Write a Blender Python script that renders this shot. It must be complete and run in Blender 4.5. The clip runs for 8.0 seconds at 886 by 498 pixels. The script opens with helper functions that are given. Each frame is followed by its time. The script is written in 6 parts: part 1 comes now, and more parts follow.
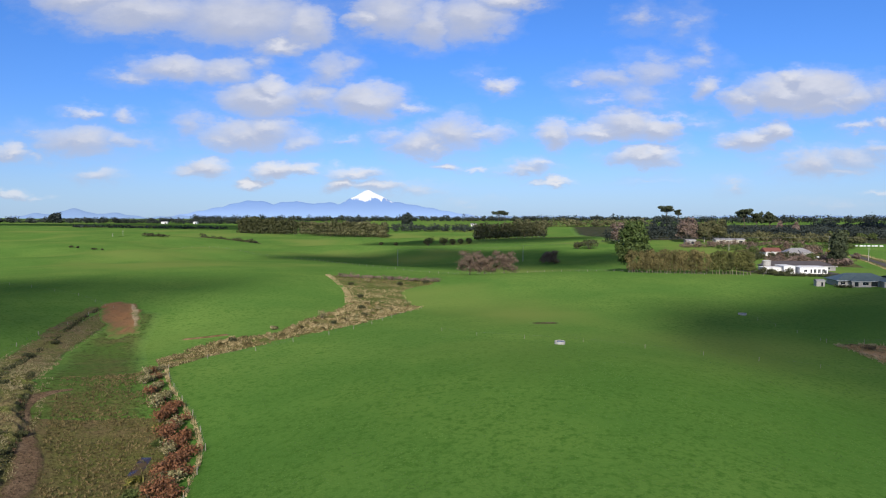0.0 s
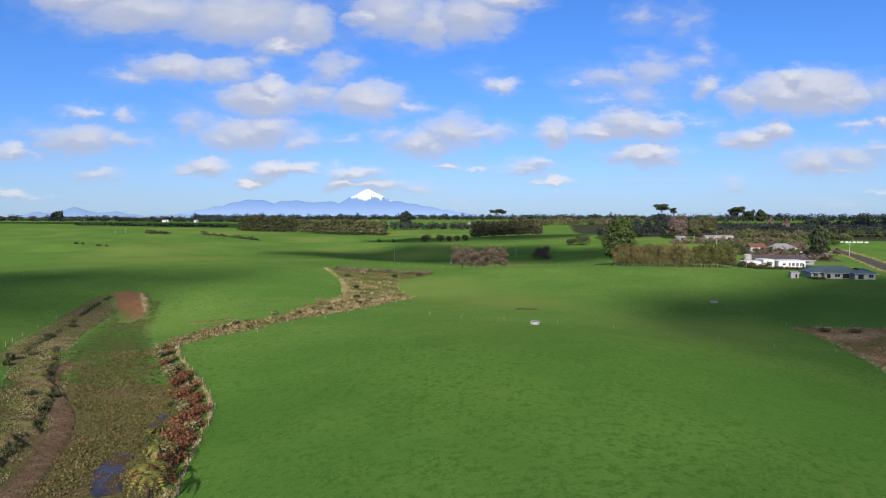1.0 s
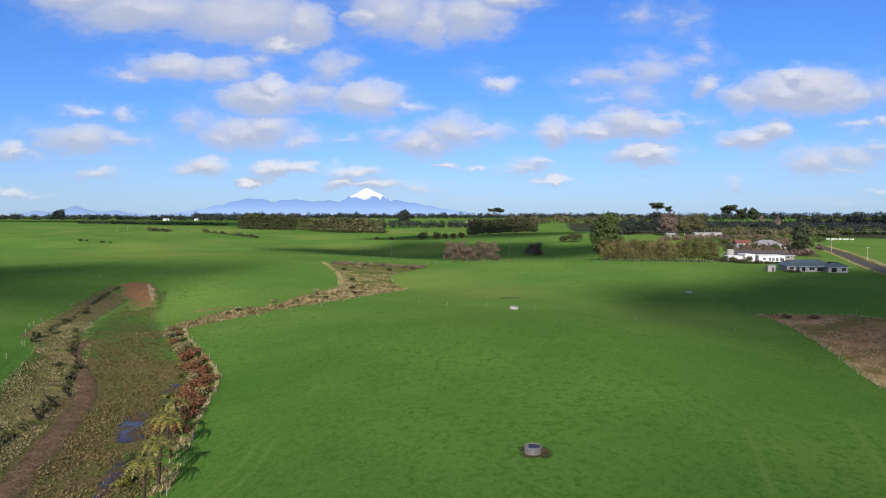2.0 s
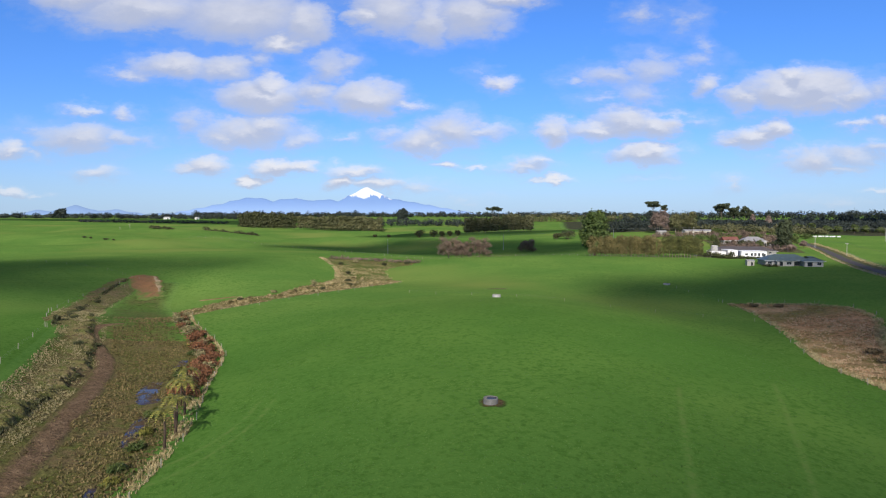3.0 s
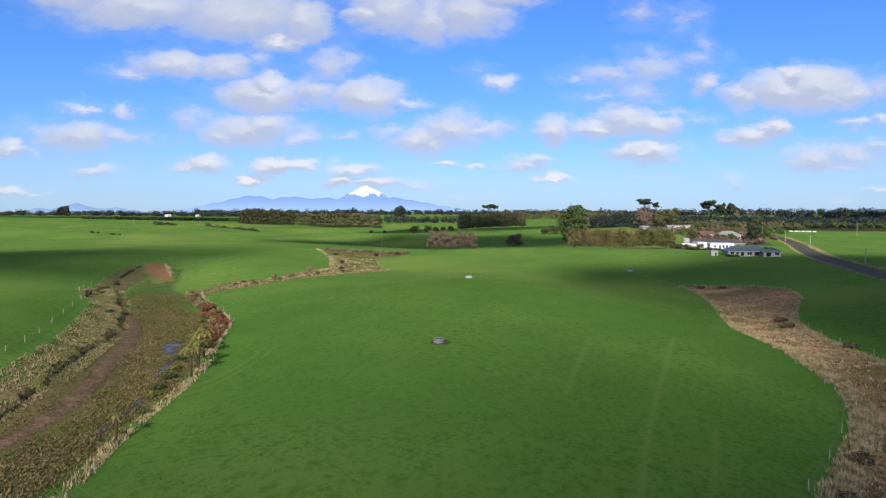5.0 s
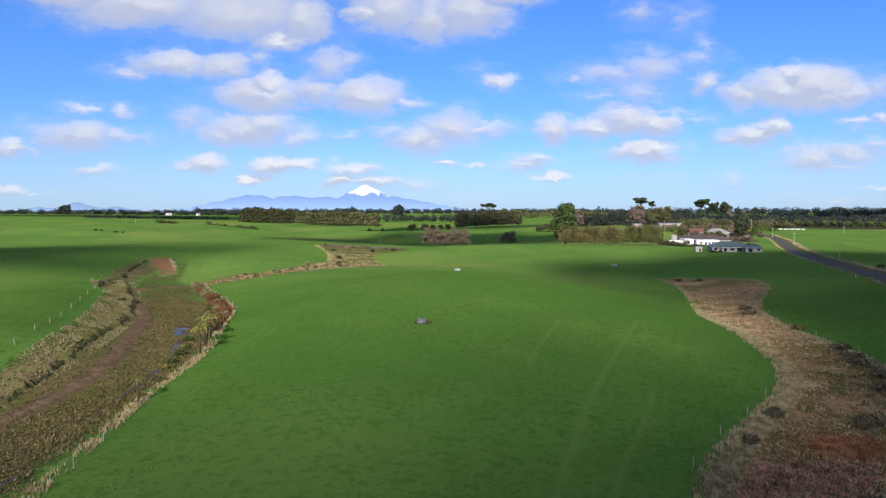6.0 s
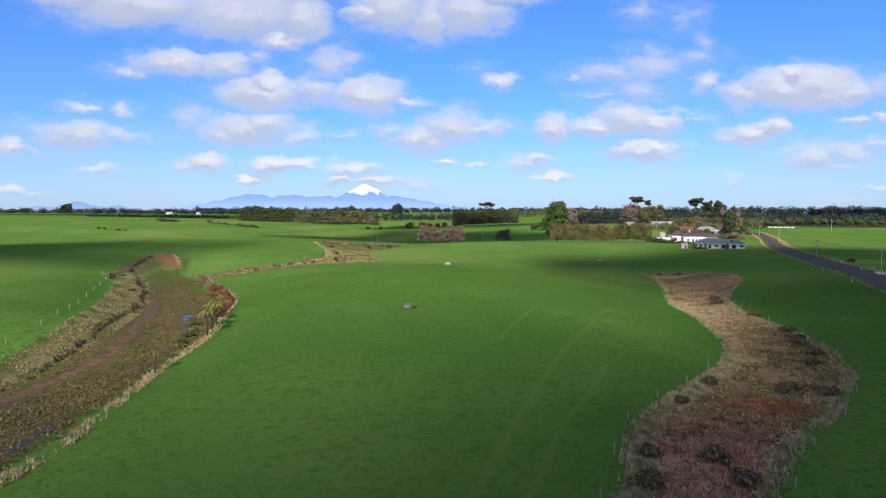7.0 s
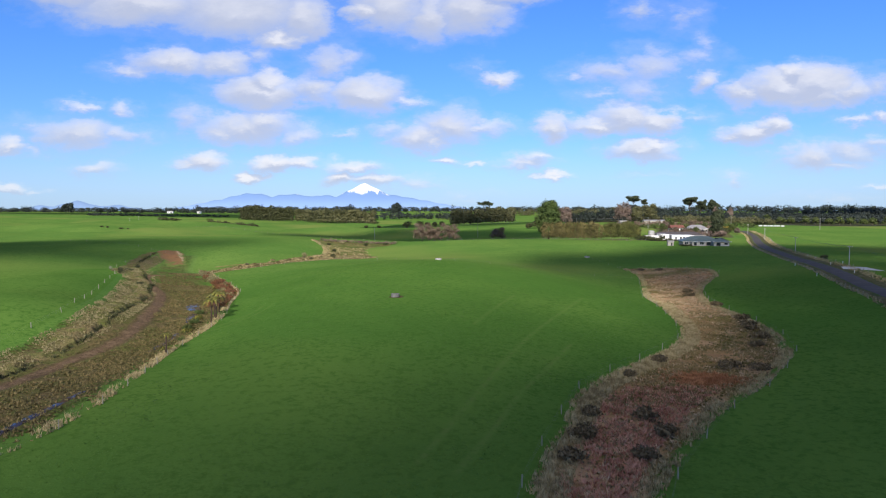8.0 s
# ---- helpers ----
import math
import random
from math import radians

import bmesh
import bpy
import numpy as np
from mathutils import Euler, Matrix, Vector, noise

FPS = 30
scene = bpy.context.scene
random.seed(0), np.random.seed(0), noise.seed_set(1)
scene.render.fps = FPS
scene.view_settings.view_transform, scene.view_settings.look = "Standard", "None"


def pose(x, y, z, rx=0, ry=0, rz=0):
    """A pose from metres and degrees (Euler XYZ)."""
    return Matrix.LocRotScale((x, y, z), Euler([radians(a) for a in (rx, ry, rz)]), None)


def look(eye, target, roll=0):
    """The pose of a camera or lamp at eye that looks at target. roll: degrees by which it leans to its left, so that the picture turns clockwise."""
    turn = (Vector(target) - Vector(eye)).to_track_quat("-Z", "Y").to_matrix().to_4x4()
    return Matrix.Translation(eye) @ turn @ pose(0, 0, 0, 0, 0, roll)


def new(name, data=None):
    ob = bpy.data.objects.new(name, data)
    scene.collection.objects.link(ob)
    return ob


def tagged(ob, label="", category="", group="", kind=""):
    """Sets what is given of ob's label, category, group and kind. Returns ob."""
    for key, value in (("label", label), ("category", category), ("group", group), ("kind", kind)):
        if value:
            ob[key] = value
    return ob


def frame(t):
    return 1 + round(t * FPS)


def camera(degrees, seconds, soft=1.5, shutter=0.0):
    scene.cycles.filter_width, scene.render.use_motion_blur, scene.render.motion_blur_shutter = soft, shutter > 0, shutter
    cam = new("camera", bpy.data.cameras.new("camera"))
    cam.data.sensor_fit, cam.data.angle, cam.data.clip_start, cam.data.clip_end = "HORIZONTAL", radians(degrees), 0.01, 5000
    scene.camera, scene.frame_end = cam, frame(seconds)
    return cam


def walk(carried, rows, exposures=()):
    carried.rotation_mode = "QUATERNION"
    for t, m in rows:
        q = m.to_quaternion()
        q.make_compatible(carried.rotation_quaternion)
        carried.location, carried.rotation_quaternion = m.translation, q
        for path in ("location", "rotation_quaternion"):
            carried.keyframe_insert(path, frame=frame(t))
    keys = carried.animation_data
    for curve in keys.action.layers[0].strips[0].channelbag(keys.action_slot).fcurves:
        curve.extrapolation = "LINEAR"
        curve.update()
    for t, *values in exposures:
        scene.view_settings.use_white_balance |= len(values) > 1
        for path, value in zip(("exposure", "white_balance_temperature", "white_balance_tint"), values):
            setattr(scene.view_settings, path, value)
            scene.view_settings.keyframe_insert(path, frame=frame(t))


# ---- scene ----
cam = camera(70.0, 8.0, soft=1.1)
PATH = [
    (0, (-1.975, -3.425, 30.705), (-2.054, 16.550, 29.715), 0.0),
    (0.5, (-0.094, -10.802, 29.635), (-0.172, 9.173, 28.633), 0.0),
    (1, (1.815, -18.033, 28.695), (1.738, 1.941, 27.680), 0.0),
    (1.5, (3.734, -25.147, 27.853), (3.660, -5.173, 26.826), 0.0),
    (2, (5.647, -32.167, 27.085), (5.577, -12.194, 26.045), 0.0),
    (2.5, (7.545, -39.114, 26.370), (7.477, -19.142, 25.318), 0.0),
    (3, (9.417, -46.003, 25.692), (9.353, -26.032, 24.628), 0.0),
    (3.5, (11.259, -52.847, 25.040), (11.199, -32.876, 23.963), 0.0),
    (4, (13.070, -59.652, 24.407), (13.014, -39.682, 23.317), 0.0),
    (4.5, (14.851, -66.423, 23.790), (14.799, -46.454, 22.688), 0.0),
    (5, (16.607, -73.159, 23.192), (16.558, -53.191, 22.078), 0.0),
    (5.5, (18.346, -79.857, 22.621), (18.301, -59.889, 21.495), 0.0),
    (6, (20.080, -86.507, 22.089), (20.038, -66.539, 20.950), 0.0),
    (6.5, (21.824, -93.096, 21.611), (21.785, -73.130, 20.461), 0.0),
    (7, (23.596, -99.610, 21.210), (23.559, -79.644, 20.048), 0.0),
    (7.5, (25.418, -106.027, 20.910), (25.382, -86.061, 19.736), 0.0),
    (8, (27.314, -112.322, 20.743), (27.278, -92.357, 19.558), 0.0),
]
walk(cam, [(t, look(eye, target, lean)) for t, eye, target, lean in PATH], [(0, 0.23), (4, 0.33), (8, 0.42)])

# ---- light: a low winter sun behind the walk, blue sky with scattered cumulus ----
SUN_ELEVATION, SUN_TURN = radians(28), radians(-6)
TO_SUN = Vector((math.sin(SUN_TURN) * math.cos(SUN_ELEVATION), -math.cos(SUN_TURN) * math.cos(SUN_ELEVATION), math.sin(SUN_ELEVATION)))
sun_data = bpy.data.lights.new("sun", "SUN")
sun_data.energy, sun_data.angle, sun_data.color = 5.0, radians(1.0), (1.0, 0.93, 0.82)
sun = new("sun", sun_data)
sun.matrix_world = look(TO_SUN * 50, (0, 0, 0))

world = bpy.data.worlds.new("sky")
scene.world = world
world.use_nodes = True
wt = world.node_tree


def node(tree, kind, operation="", data_type="", blend_type="", interpolation_type="", attribute_name="", node_tree=None, **values):
    """A node with its inputs set by number."""
    n = tree.nodes.new(kind)
    if operation:
        n.operation = operation
    if data_type:
        n.data_type = data_type
    if blend_type:
        n.blend_type = blend_type
    if interpolation_type:
        n.interpolation_type = interpolation_type
    if attribute_name:
        n.attribute_name = attribute_name
    if node_tree:
        n.node_tree = node_tree
    for key, value in values.items():
        n.inputs[int(key[3:])].default_value = value
    return n


def link(tree, a, b):
    tree.links.new(a, b)


def maths(tree, op, a, b=None, c=None):
    n = tree.nodes.new("ShaderNodeMath")
    n.operation = op
    for i, v in enumerate((a, b, c)):
        if v is None:
            continue
        if isinstance(v, (int, float)):
            n.inputs[i].default_value = v
        else:
            tree.links.new(v, n.inputs[i])
    return n.outputs[0]


# Cumulus field: each call sets one cloud by its bearing and height (both as slopes), its half width and half height, and its thickness.
clouds = bpy.data.node_groups.new("cumulus", "ShaderNodeTree")
clouds.interface.new_socket("slope", in_out="INPUT", socket_type="NodeSocketVector")
clouds.interface.new_socket("thickness", in_out="OUTPUT", socket_type="NodeSocketFloat")
cloud_in, cloud_out = clouds.nodes.new("NodeGroupInput"), clouds.nodes.new("NodeGroupOutput")
puffs = []


def puff(u, v, a, b, thick=1.0):
    near = node(clouds, "ShaderNodeVectorMath", operation="MULTIPLY_ADD", in_1=(1 / a, 1 / b, 0), in_2=(-u / a, -v / b, 0))
    link(clouds, cloud_in.outputs[0], near.inputs[0])
    far = node(clouds, "ShaderNodeVectorMath", operation="LENGTH")
    link(clouds, near.outputs[0], far.inputs[0])
    puffs.append(maths(clouds, "MULTIPLY_ADD", far.outputs["Value"], -thick, thick))


puff(-0.471, 0.326, 0.190, 0.050, 1.00)
puff(-0.319, 0.317, 0.180, 0.065, 1.00)
puff(-0.221, 0.304, 0.070, 0.055, 1.00)
puff(-0.257, 0.277, 0.070, 0.025, 1.00)
puff(-0.560, 0.348, 0.120, 0.040, 1.00)
puff(-0.087, 0.326, 0.085, 0.065, 1.00)
puff(-0.024, 0.308, 0.060, 0.055, 1.00)
puff(0.038, 0.317, 0.090, 0.055, 1.00)
puff(0.101, 0.344, 0.080, 0.025, 1.00)
puff(-0.123, 0.317, 0.050, 0.030, 1.00)
puff(-0.417, 0.239, 0.110, 0.032, 0.90)
puff(-0.346, 0.237, 0.080, 0.035, 0.80)
puff(-0.489, 0.228, 0.070, 0.020, 0.60)
puff(-0.292, 0.250, 0.060, 0.030, 0.50)
puff(-0.283, 0.192, 0.110, 0.040, 1.10)
puff(-0.274, 0.210, 0.050, 0.028, 1.00)
puff(-0.203, 0.196, 0.060, 0.035, 0.80)
puff(-0.181, 0.237, 0.060, 0.050, 0.65)
puff(-0.158, 0.250, 0.040, 0.030, 0.50)
puff(-0.123, 0.188, 0.085, 0.040, 1.10)
puff(-0.060, 0.179, 0.060, 0.015, 0.60)
puff(-0.310, 0.138, 0.110, 0.038, 0.90)
puff(-0.346, 0.129, 0.060, 0.025, 0.80)
puff(-0.399, 0.152, 0.060, 0.040, 0.55)
puff(-0.230, 0.129, 0.060, 0.025, 0.60)
puff(-0.158, 0.129, 0.050, 0.016, 0.50)
puff(-0.283, 0.147, 0.080, 0.035, 0.90)
puff(-0.578, 0.129, 0.110, 0.038, 0.80)
puff(-0.507, 0.129, 0.080, 0.025, 0.60)
puff(-0.654, 0.143, 0.050, 0.020, 0.40)
puff(-0.685, 0.109, 0.060, 0.022, 0.80)
puff(-0.640, 0.103, 0.040, 0.012, 0.40)
puff(-0.565, 0.174, 0.055, 0.014, 0.60)
puff(-0.502, 0.170, 0.035, 0.018, 0.60)
puff(-0.377, 0.085, 0.050, 0.025, 1.00)
puff(-0.399, 0.080, 0.040, 0.015, 0.80)
puff(-0.266, 0.085, 0.070, 0.020, 1.10)
puff(-0.301, 0.064, 0.040, 0.014, 1.10)
puff(-0.230, 0.085, 0.040, 0.015, 0.90)
puff(-0.141, 0.080, 0.065, 0.015, 0.80)
puff(-0.158, 0.061, 0.040, 0.018, 1.10)
puff(-0.105, 0.058, 0.060, 0.018, 0.80)
puff(-0.051, 0.049, 0.080, 0.018, 0.50)
puff(-0.551, 0.074, 0.065, 0.017, 0.60)
puff(-0.685, 0.047, 0.035, 0.013, 1.10)
puff(-0.649, 0.042, 0.040, 0.007, 0.50)
puff(-0.038, 0.125, 0.075, 0.035, 0.90)
puff(0.011, 0.138, 0.080, 0.045, 0.90)
puff(0.056, 0.141, 0.090, 0.022, 0.70)
puff(-0.087, 0.138, 0.060, 0.025, 0.50)
puff(-0.015, 0.116, 0.060, 0.018, 0.80)
puff(0.083, 0.212, 0.040, 0.020, 0.80)
puff(0.051, 0.228, 0.030, 0.018, 0.35)
puff(0.002, 0.089, 0.035, 0.012, 0.90)
puff(0.047, 0.085, 0.040, 0.008, 0.60)
puff(0.127, 0.085, 0.065, 0.017, 0.70)
puff(0.145, 0.094, 0.040, 0.015, 0.70)
puff(0.168, 0.062, 0.045, 0.010, 0.90)
puff(0.176, 0.138, 0.050, 0.032, 1.00)
puff(0.243, 0.141, 0.070, 0.025, 1.00)
puff(0.288, 0.152, 0.080, 0.038, 1.10)
puff(0.333, 0.147, 0.060, 0.032, 1.10)
puff(0.395, 0.156, 0.060, 0.014, 0.35)
puff(0.310, 0.103, 0.085, 0.025, 1.00)
puff(0.324, 0.109, 0.050, 0.020, 1.00)
puff(0.261, 0.223, 0.090, 0.035, 0.60)
puff(0.324, 0.232, 0.090, 0.040, 0.60)
puff(0.306, 0.196, 0.070, 0.040, 0.55)
puff(0.243, 0.188, 0.070, 0.018, 0.40)
puff(0.395, 0.250, 0.060, 0.025, 0.40)
puff(0.404, 0.272, 0.025, 0.030, 0.35)
puff(0.208, 0.219, 0.050, 0.015, 0.50)
puff(0.306, 0.317, 0.050, 0.035, 0.50)
puff(0.368, 0.312, 0.050, 0.040, 0.40)
puff(0.520, 0.201, 0.085, 0.046, 1.25)
puff(0.548, 0.222, 0.050, 0.030, 1.10)
puff(0.583, 0.203, 0.090, 0.050, 1.25)
puff(0.585, 0.186, 0.100, 0.026, 1.10)
puff(0.640, 0.194, 0.070, 0.036, 0.90)
puff(0.467, 0.192, 0.050, 0.035, 0.90)
puff(0.681, 0.201, 0.060, 0.040, 0.60)
puff(0.409, 0.210, 0.042, 0.030, 0.80)
puff(0.484, 0.129, 0.070, 0.030, 1.10)
puff(0.516, 0.143, 0.040, 0.028, 1.10)
puff(0.449, 0.125, 0.040, 0.020, 0.80)
puff(0.645, 0.147, 0.060, 0.015, 0.60)
puff(0.690, 0.156, 0.040, 0.018, 0.70)
puff(0.574, 0.094, 0.080, 0.035, 0.80)
puff(0.636, 0.103, 0.080, 0.030, 0.65)
puff(0.681, 0.116, 0.050, 0.022, 0.60)
puff(0.601, 0.080, 0.090, 0.015, 0.60)
puff(0.453, 0.058, 0.040, 0.017, 0.50)
puff(0.681, 0.046, 0.040, 0.008, 0.60)
puff(0.618, 0.027, 0.110, 0.014, 0.40)
puff(0.324, 0.071, 0.060, 0.008, 0.35)
puff(0.029, 0.031, 0.060, 0.012, 0.30)
thickest = puffs[0]
for other in puffs[1:]:
    top = node(clouds, "ShaderNodeMath", operation="SMOOTH_MAX", in_2=0.08)
    link(clouds, thickest, top.inputs[0]), link(clouds, other, top.inputs[1])
    thickest = top.outputs[0]
link(clouds, thickest, cloud_out.inputs[0])

coords = wt.nodes.new("ShaderNodeTexCoord")
axes = wt.nodes.new("ShaderNodeSeparateXYZ")
link(wt, coords.outputs["Generated"], axes.inputs[0])
ahead = maths(wt, "MAXIMUM", maths(wt, "ABSOLUTE", axes.outputs[1]), 0.05)
slope_u, slope_v = maths(wt, "DIVIDE", axes.outputs[0], ahead), maths(wt, "DIVIDE", axes.outputs[2], ahead)
slopes = wt.nodes.new("ShaderNodeCombineXYZ")
link(wt, slope_u, slopes.inputs[0]), link(wt, slope_v, slopes.inputs[1])
stretched = node(wt, "ShaderNodeVectorMath", operation="MULTIPLY", in_1=(1.0, 2.0, 1.0))
link(wt, slopes.outputs[0], stretched.inputs[0])


def sky_noise(scale, detail, rough):
    n = node(wt, "ShaderNodeTexNoise", in_2=scale, in_3=detail, in_4=rough)
    link(wt, stretched.outputs[0], n.inputs[0])
    return n


billow = sky_noise(17, 7, 0.60)
shift = node(wt, "ShaderNodeVectorMath", operation="MULTIPLY_ADD", in_1=(0.082, 0.046, 0), in_2=(-0.041, -0.015, 0))
link(wt, billow.outputs["Color"], shift.inputs[0])
bent = node(wt, "ShaderNodeVectorMath", operation="ADD")
link(wt, slopes.outputs[0], bent.inputs[0]), link(wt, shift.outputs[0], bent.inputs[1])
raised = node(wt, "ShaderNodeVectorMath", operation="ADD", in_1=(0.004, 0.010, 0))
link(wt, bent.outputs[0], raised.inputs[0])


def cover(where):
    g = node(wt, "ShaderNodeGroup", node_tree=clouds)
    link(wt, where, g.inputs[0])
    return g.outputs[0]


frays = sky_noise(24, 9, 0.62)
fray = maths(wt, "MULTIPLY_ADD", frays.outputs[0], 0.8, -0.40)
here = maths(wt, "ADD", cover(bent.outputs[0]), fray)
above = maths(wt, "ADD", cover(raised.outputs[0]), fray)
rim = node(wt, "ShaderNodeMapRange", interpolation_type="SMOOTHSTEP", in_1=0.04, in_2=0.44)
body = node(wt, "ShaderNodeMapRange", interpolation_type="SMOOTHSTEP", in_1=0.02, in_2=0.85, in_3=0.34, in_4=0.92)
link(wt, here, rim.inputs[0]), link(wt, cover(bent.outputs[0]), body.inputs[0])
haze_rim = node(wt, "ShaderNodeMapRange", interpolation_type="SMOOTHSTEP", in_1=-0.14, in_2=0.26, in_4=0.16)
link(wt, here, haze_rim.inputs[0])
veil = maths(wt, "MAXIMUM", maths(wt, "MULTIPLY", rim.outputs[0], body.outputs[0]), haze_rim.outputs[0])
lit = node(wt, "ShaderNodeMapRange", interpolation_type="SMOOTHSTEP", in_1=-0.18, in_2=0.58)
link(wt, maths(wt, "ADD", maths(wt, "SUBTRACT", here, above), maths(wt, "MULTIPLY", fray, 0.5)), lit.inputs[0])
cloud_tint = node(wt, "ShaderNodeMix", data_type="RGBA", in_6=(4.5, 4.9, 6.2, 1), in_7=(7.6, 7.6, 8.0, 1))
link(wt, lit.outputs[0], cloud_tint.inputs[0])
sky = wt.nodes.new("ShaderNodeTexSky")
sky.sky_type, sky.sun_disc, sky.sun_elevation, sky.sun_rotation = "NISHITA", False, SUN_ELEVATION, math.pi - SUN_TURN
sky.altitude, sky.air_density, sky.dust_density, sky.ozone_density = 100, 1.0, 0.35, 2.5
# Clear upper air is deep blue, the air near the horizon milky.
high = node(wt, "ShaderNodeMapRange", interpolation_type="SMOOTHSTEP", in_1=0.0, in_2=0.30)
link(wt, axes.outputs[2], high.inputs[0])
air = node(wt, "ShaderNodeMix", data_type="RGBA", in_6=(0.52, 0.75, 1.30, 1), in_7=(0.45, 0.83, 1.49, 1))
link(wt, high.outputs[0], air.inputs[0])
deeper = node(wt, "ShaderNodeMix", data_type="RGBA", blend_type="MULTIPLY", in_0=1.0)
link(wt, sky.outputs[0], deeper.inputs[6]), link(wt, air.outputs[2], deeper.inputs[7])
low_air = node(wt, "ShaderNodeMapRange", interpolation_type="SMOOTHSTEP", in_1=-0.02, in_2=0.14, in_3=0.62, in_4=0.0)
link(wt, axes.outputs[2], low_air.inputs[0])
misty = node(wt, "ShaderNodeMix", data_type="RGBA", in_7=(4.3, 5.9, 8.1, 1))
link(wt, low_air.outputs[0], misty.inputs[0]), link(wt, deeper.outputs[2], misty.inputs[6])
# The same scattered cumulus goes on overhead and all round.
over = maths(wt, "MAXIMUM", axes.outputs[2], 0.15)
sheet = wt.nodes.new("ShaderNodeCombineXYZ")
link(wt, maths(wt, "DIVIDE", axes.outputs[0], over), sheet.inputs[0]), link(wt, maths(wt, "DIVIDE", axes.outputs[1], over), sheet.inputs[1])
flock = node(wt, "ShaderNodeTexNoise", in_2=1.1, in_3=5.0, in_4=0.55)
link(wt, sheet.outputs[0], flock.inputs[0])
flocks = node(wt, "ShaderNodeMapRange", interpolation_type="SMOOTHSTEP", in_1=0.42, in_2=0.56)
link(wt, flock.outputs[0], flocks.inputs[0])
zenith = node(wt, "ShaderNodeMapRange", interpolation_type="SMOOTHSTEP", in_1=0.36, in_2=0.46)
link(wt, axes.outputs[2], zenith.inputs[0])
overcast = maths(wt, "MULTIPLY", flocks.outputs[0], zenith.outputs[0])
aloft = node(wt, "ShaderNodeMapRange", in_1=-0.02, in_2=0.05)
link(wt, axes.outputs[2], aloft.inputs[0])
mixed = node(wt, "ShaderNodeMix", data_type="RGBA")
link(wt, maths(wt, "MULTIPLY", veil, aloft.outputs[0]), mixed.inputs[0])
# Overhead the grey undersides of the clouds show.
under = node(wt, "ShaderNodeMix", data_type="RGBA", in_7=(3.9, 3.6, 3.35, 1))
link(wt, overcast, under.inputs[0]), link(wt, misty.outputs[2], under.inputs[6])
link(wt, under.outputs[2], mixed.inputs[6]), link(wt, cloud_tint.outputs[2], mixed.inputs[7])
back = wt.nodes["Background"]
back.inputs[1].default_value = 0.09
link(wt, mixed.outputs[2], back.inputs[0])

# ---- materials ----


def blend(tree, factor, a, b, kind="MIX"):
    n = node(tree, "ShaderNodeMix", data_type="RGBA", blend_type=kind)
    for i, v in ((0, factor), (6, a), (7, b)):
        if isinstance(v, (int, float)):
            n.inputs[i].default_value = v
        elif isinstance(v, tuple):
            n.inputs[i].default_value = (*v, 1)
        else:
            link(tree, v, n.inputs[i])
    return n.outputs[2]


def grain(tree, scale, detail=4.0, rough=0.55, stretch=(1, 1, 1), turn=0.0):
    at = tree.nodes.new("ShaderNodeTexCoord")
    place = node(tree, "ShaderNodeMapping", in_2=(0, 0, turn), in_3=stretch)
    link(tree, at.outputs["Object"], place.inputs[0])
    n = node(tree, "ShaderNodeTexNoise", in_2=scale, in_3=detail, in_4=rough)
    link(tree, place.outputs[0], n.inputs[0])
    return n.outputs[0]


def between(tree, value, low, high):
    n = node(tree, "ShaderNodeMapRange", interpolation_type="SMOOTHSTEP", in_1=low, in_2=high)
    link(tree, value, n.inputs[0])
    return n.outputs[0]


def surface(name, rough=0.8, metal=0.0, specular=0.3):
    m = bpy.data.materials.new(name)
    m.use_nodes = True
    shader = m.node_tree.nodes["Principled BSDF"]
    shader.inputs["Roughness"].default_value, shader.inputs["Metallic"].default_value = rough, metal
    shader.inputs["Specular IOR Level"].default_value = specular
    return m, m.node_tree, shader


def bumped(tree, shader, height, strength, distance):
    n = node(tree, "ShaderNodeBump", in_0=strength, in_1=distance)
    link(tree, height, n.inputs["Height"])
    link(tree, n.outputs[0], shader.inputs["Normal"])


def plain(name, a, b, scale, rough=0.7, metal=0.0, bump=0.3, stretch=(1, 1, 1), specular=0.3, fine=8.0):
    """Two tones mixed by noise at two scales, with fine relief."""
    m, tree, shader = surface(name, rough, metal, specular)
    wide, small = grain(tree, scale, stretch=stretch), grain(tree, scale * fine, stretch=stretch)
    tone = blend(tree, between(tree, wide, 0.35, 0.65), a, b)
    link(tree, blend(tree, between(tree, small, 0.3, 0.75), tone, tuple(c * 0.72 for c in b)), shader.inputs[0])
    bumped(tree, shader, small, bump, 0.02)
    return m


def leafy(name, a, b, scale=0.35, rough=0.65):
    """Foliage: every leaf clump takes its own tone."""
    m, tree, shader = surface(name, rough, 0, 0.2)
    each = tree.nodes.new("ShaderNodeNewGeometry")
    wide = grain(tree, scale, 3)
    tone = blend(tree, each.outputs["Random Per Island"], a, b)
    link(tree, blend(tree, between(tree, wide, 0.35, 0.7), tone, tuple(0.65 * c for c in a)), shader.inputs[0])
    return m


def clumpy(name, a, b, scale=1.1, wide=0.12):
    """Rough growth: each clump has one tone, dark and pale clumps side by side, in broad drifts."""
    m, tree, shader = surface(name, 0.75, 0, 0.15)
    each = tree.nodes.new("ShaderNodeNewGeometry")
    clump, drift = between(tree, grain(tree, scale, 2, 0.5), 0.40, 0.60), between(tree, grain(tree, wide, 4), 0.36, 0.64)
    pick = maths(tree, "ADD", maths(tree, "MULTIPLY", clump, 0.62), maths(tree, "ADD", maths(tree, "MULTIPLY", drift, 0.2), maths(tree, "MULTIPLY", each.outputs["Random Per Island"], 0.18)))
    link(tree, blend(tree, pick, a, b), shader.inputs[0])
    return m


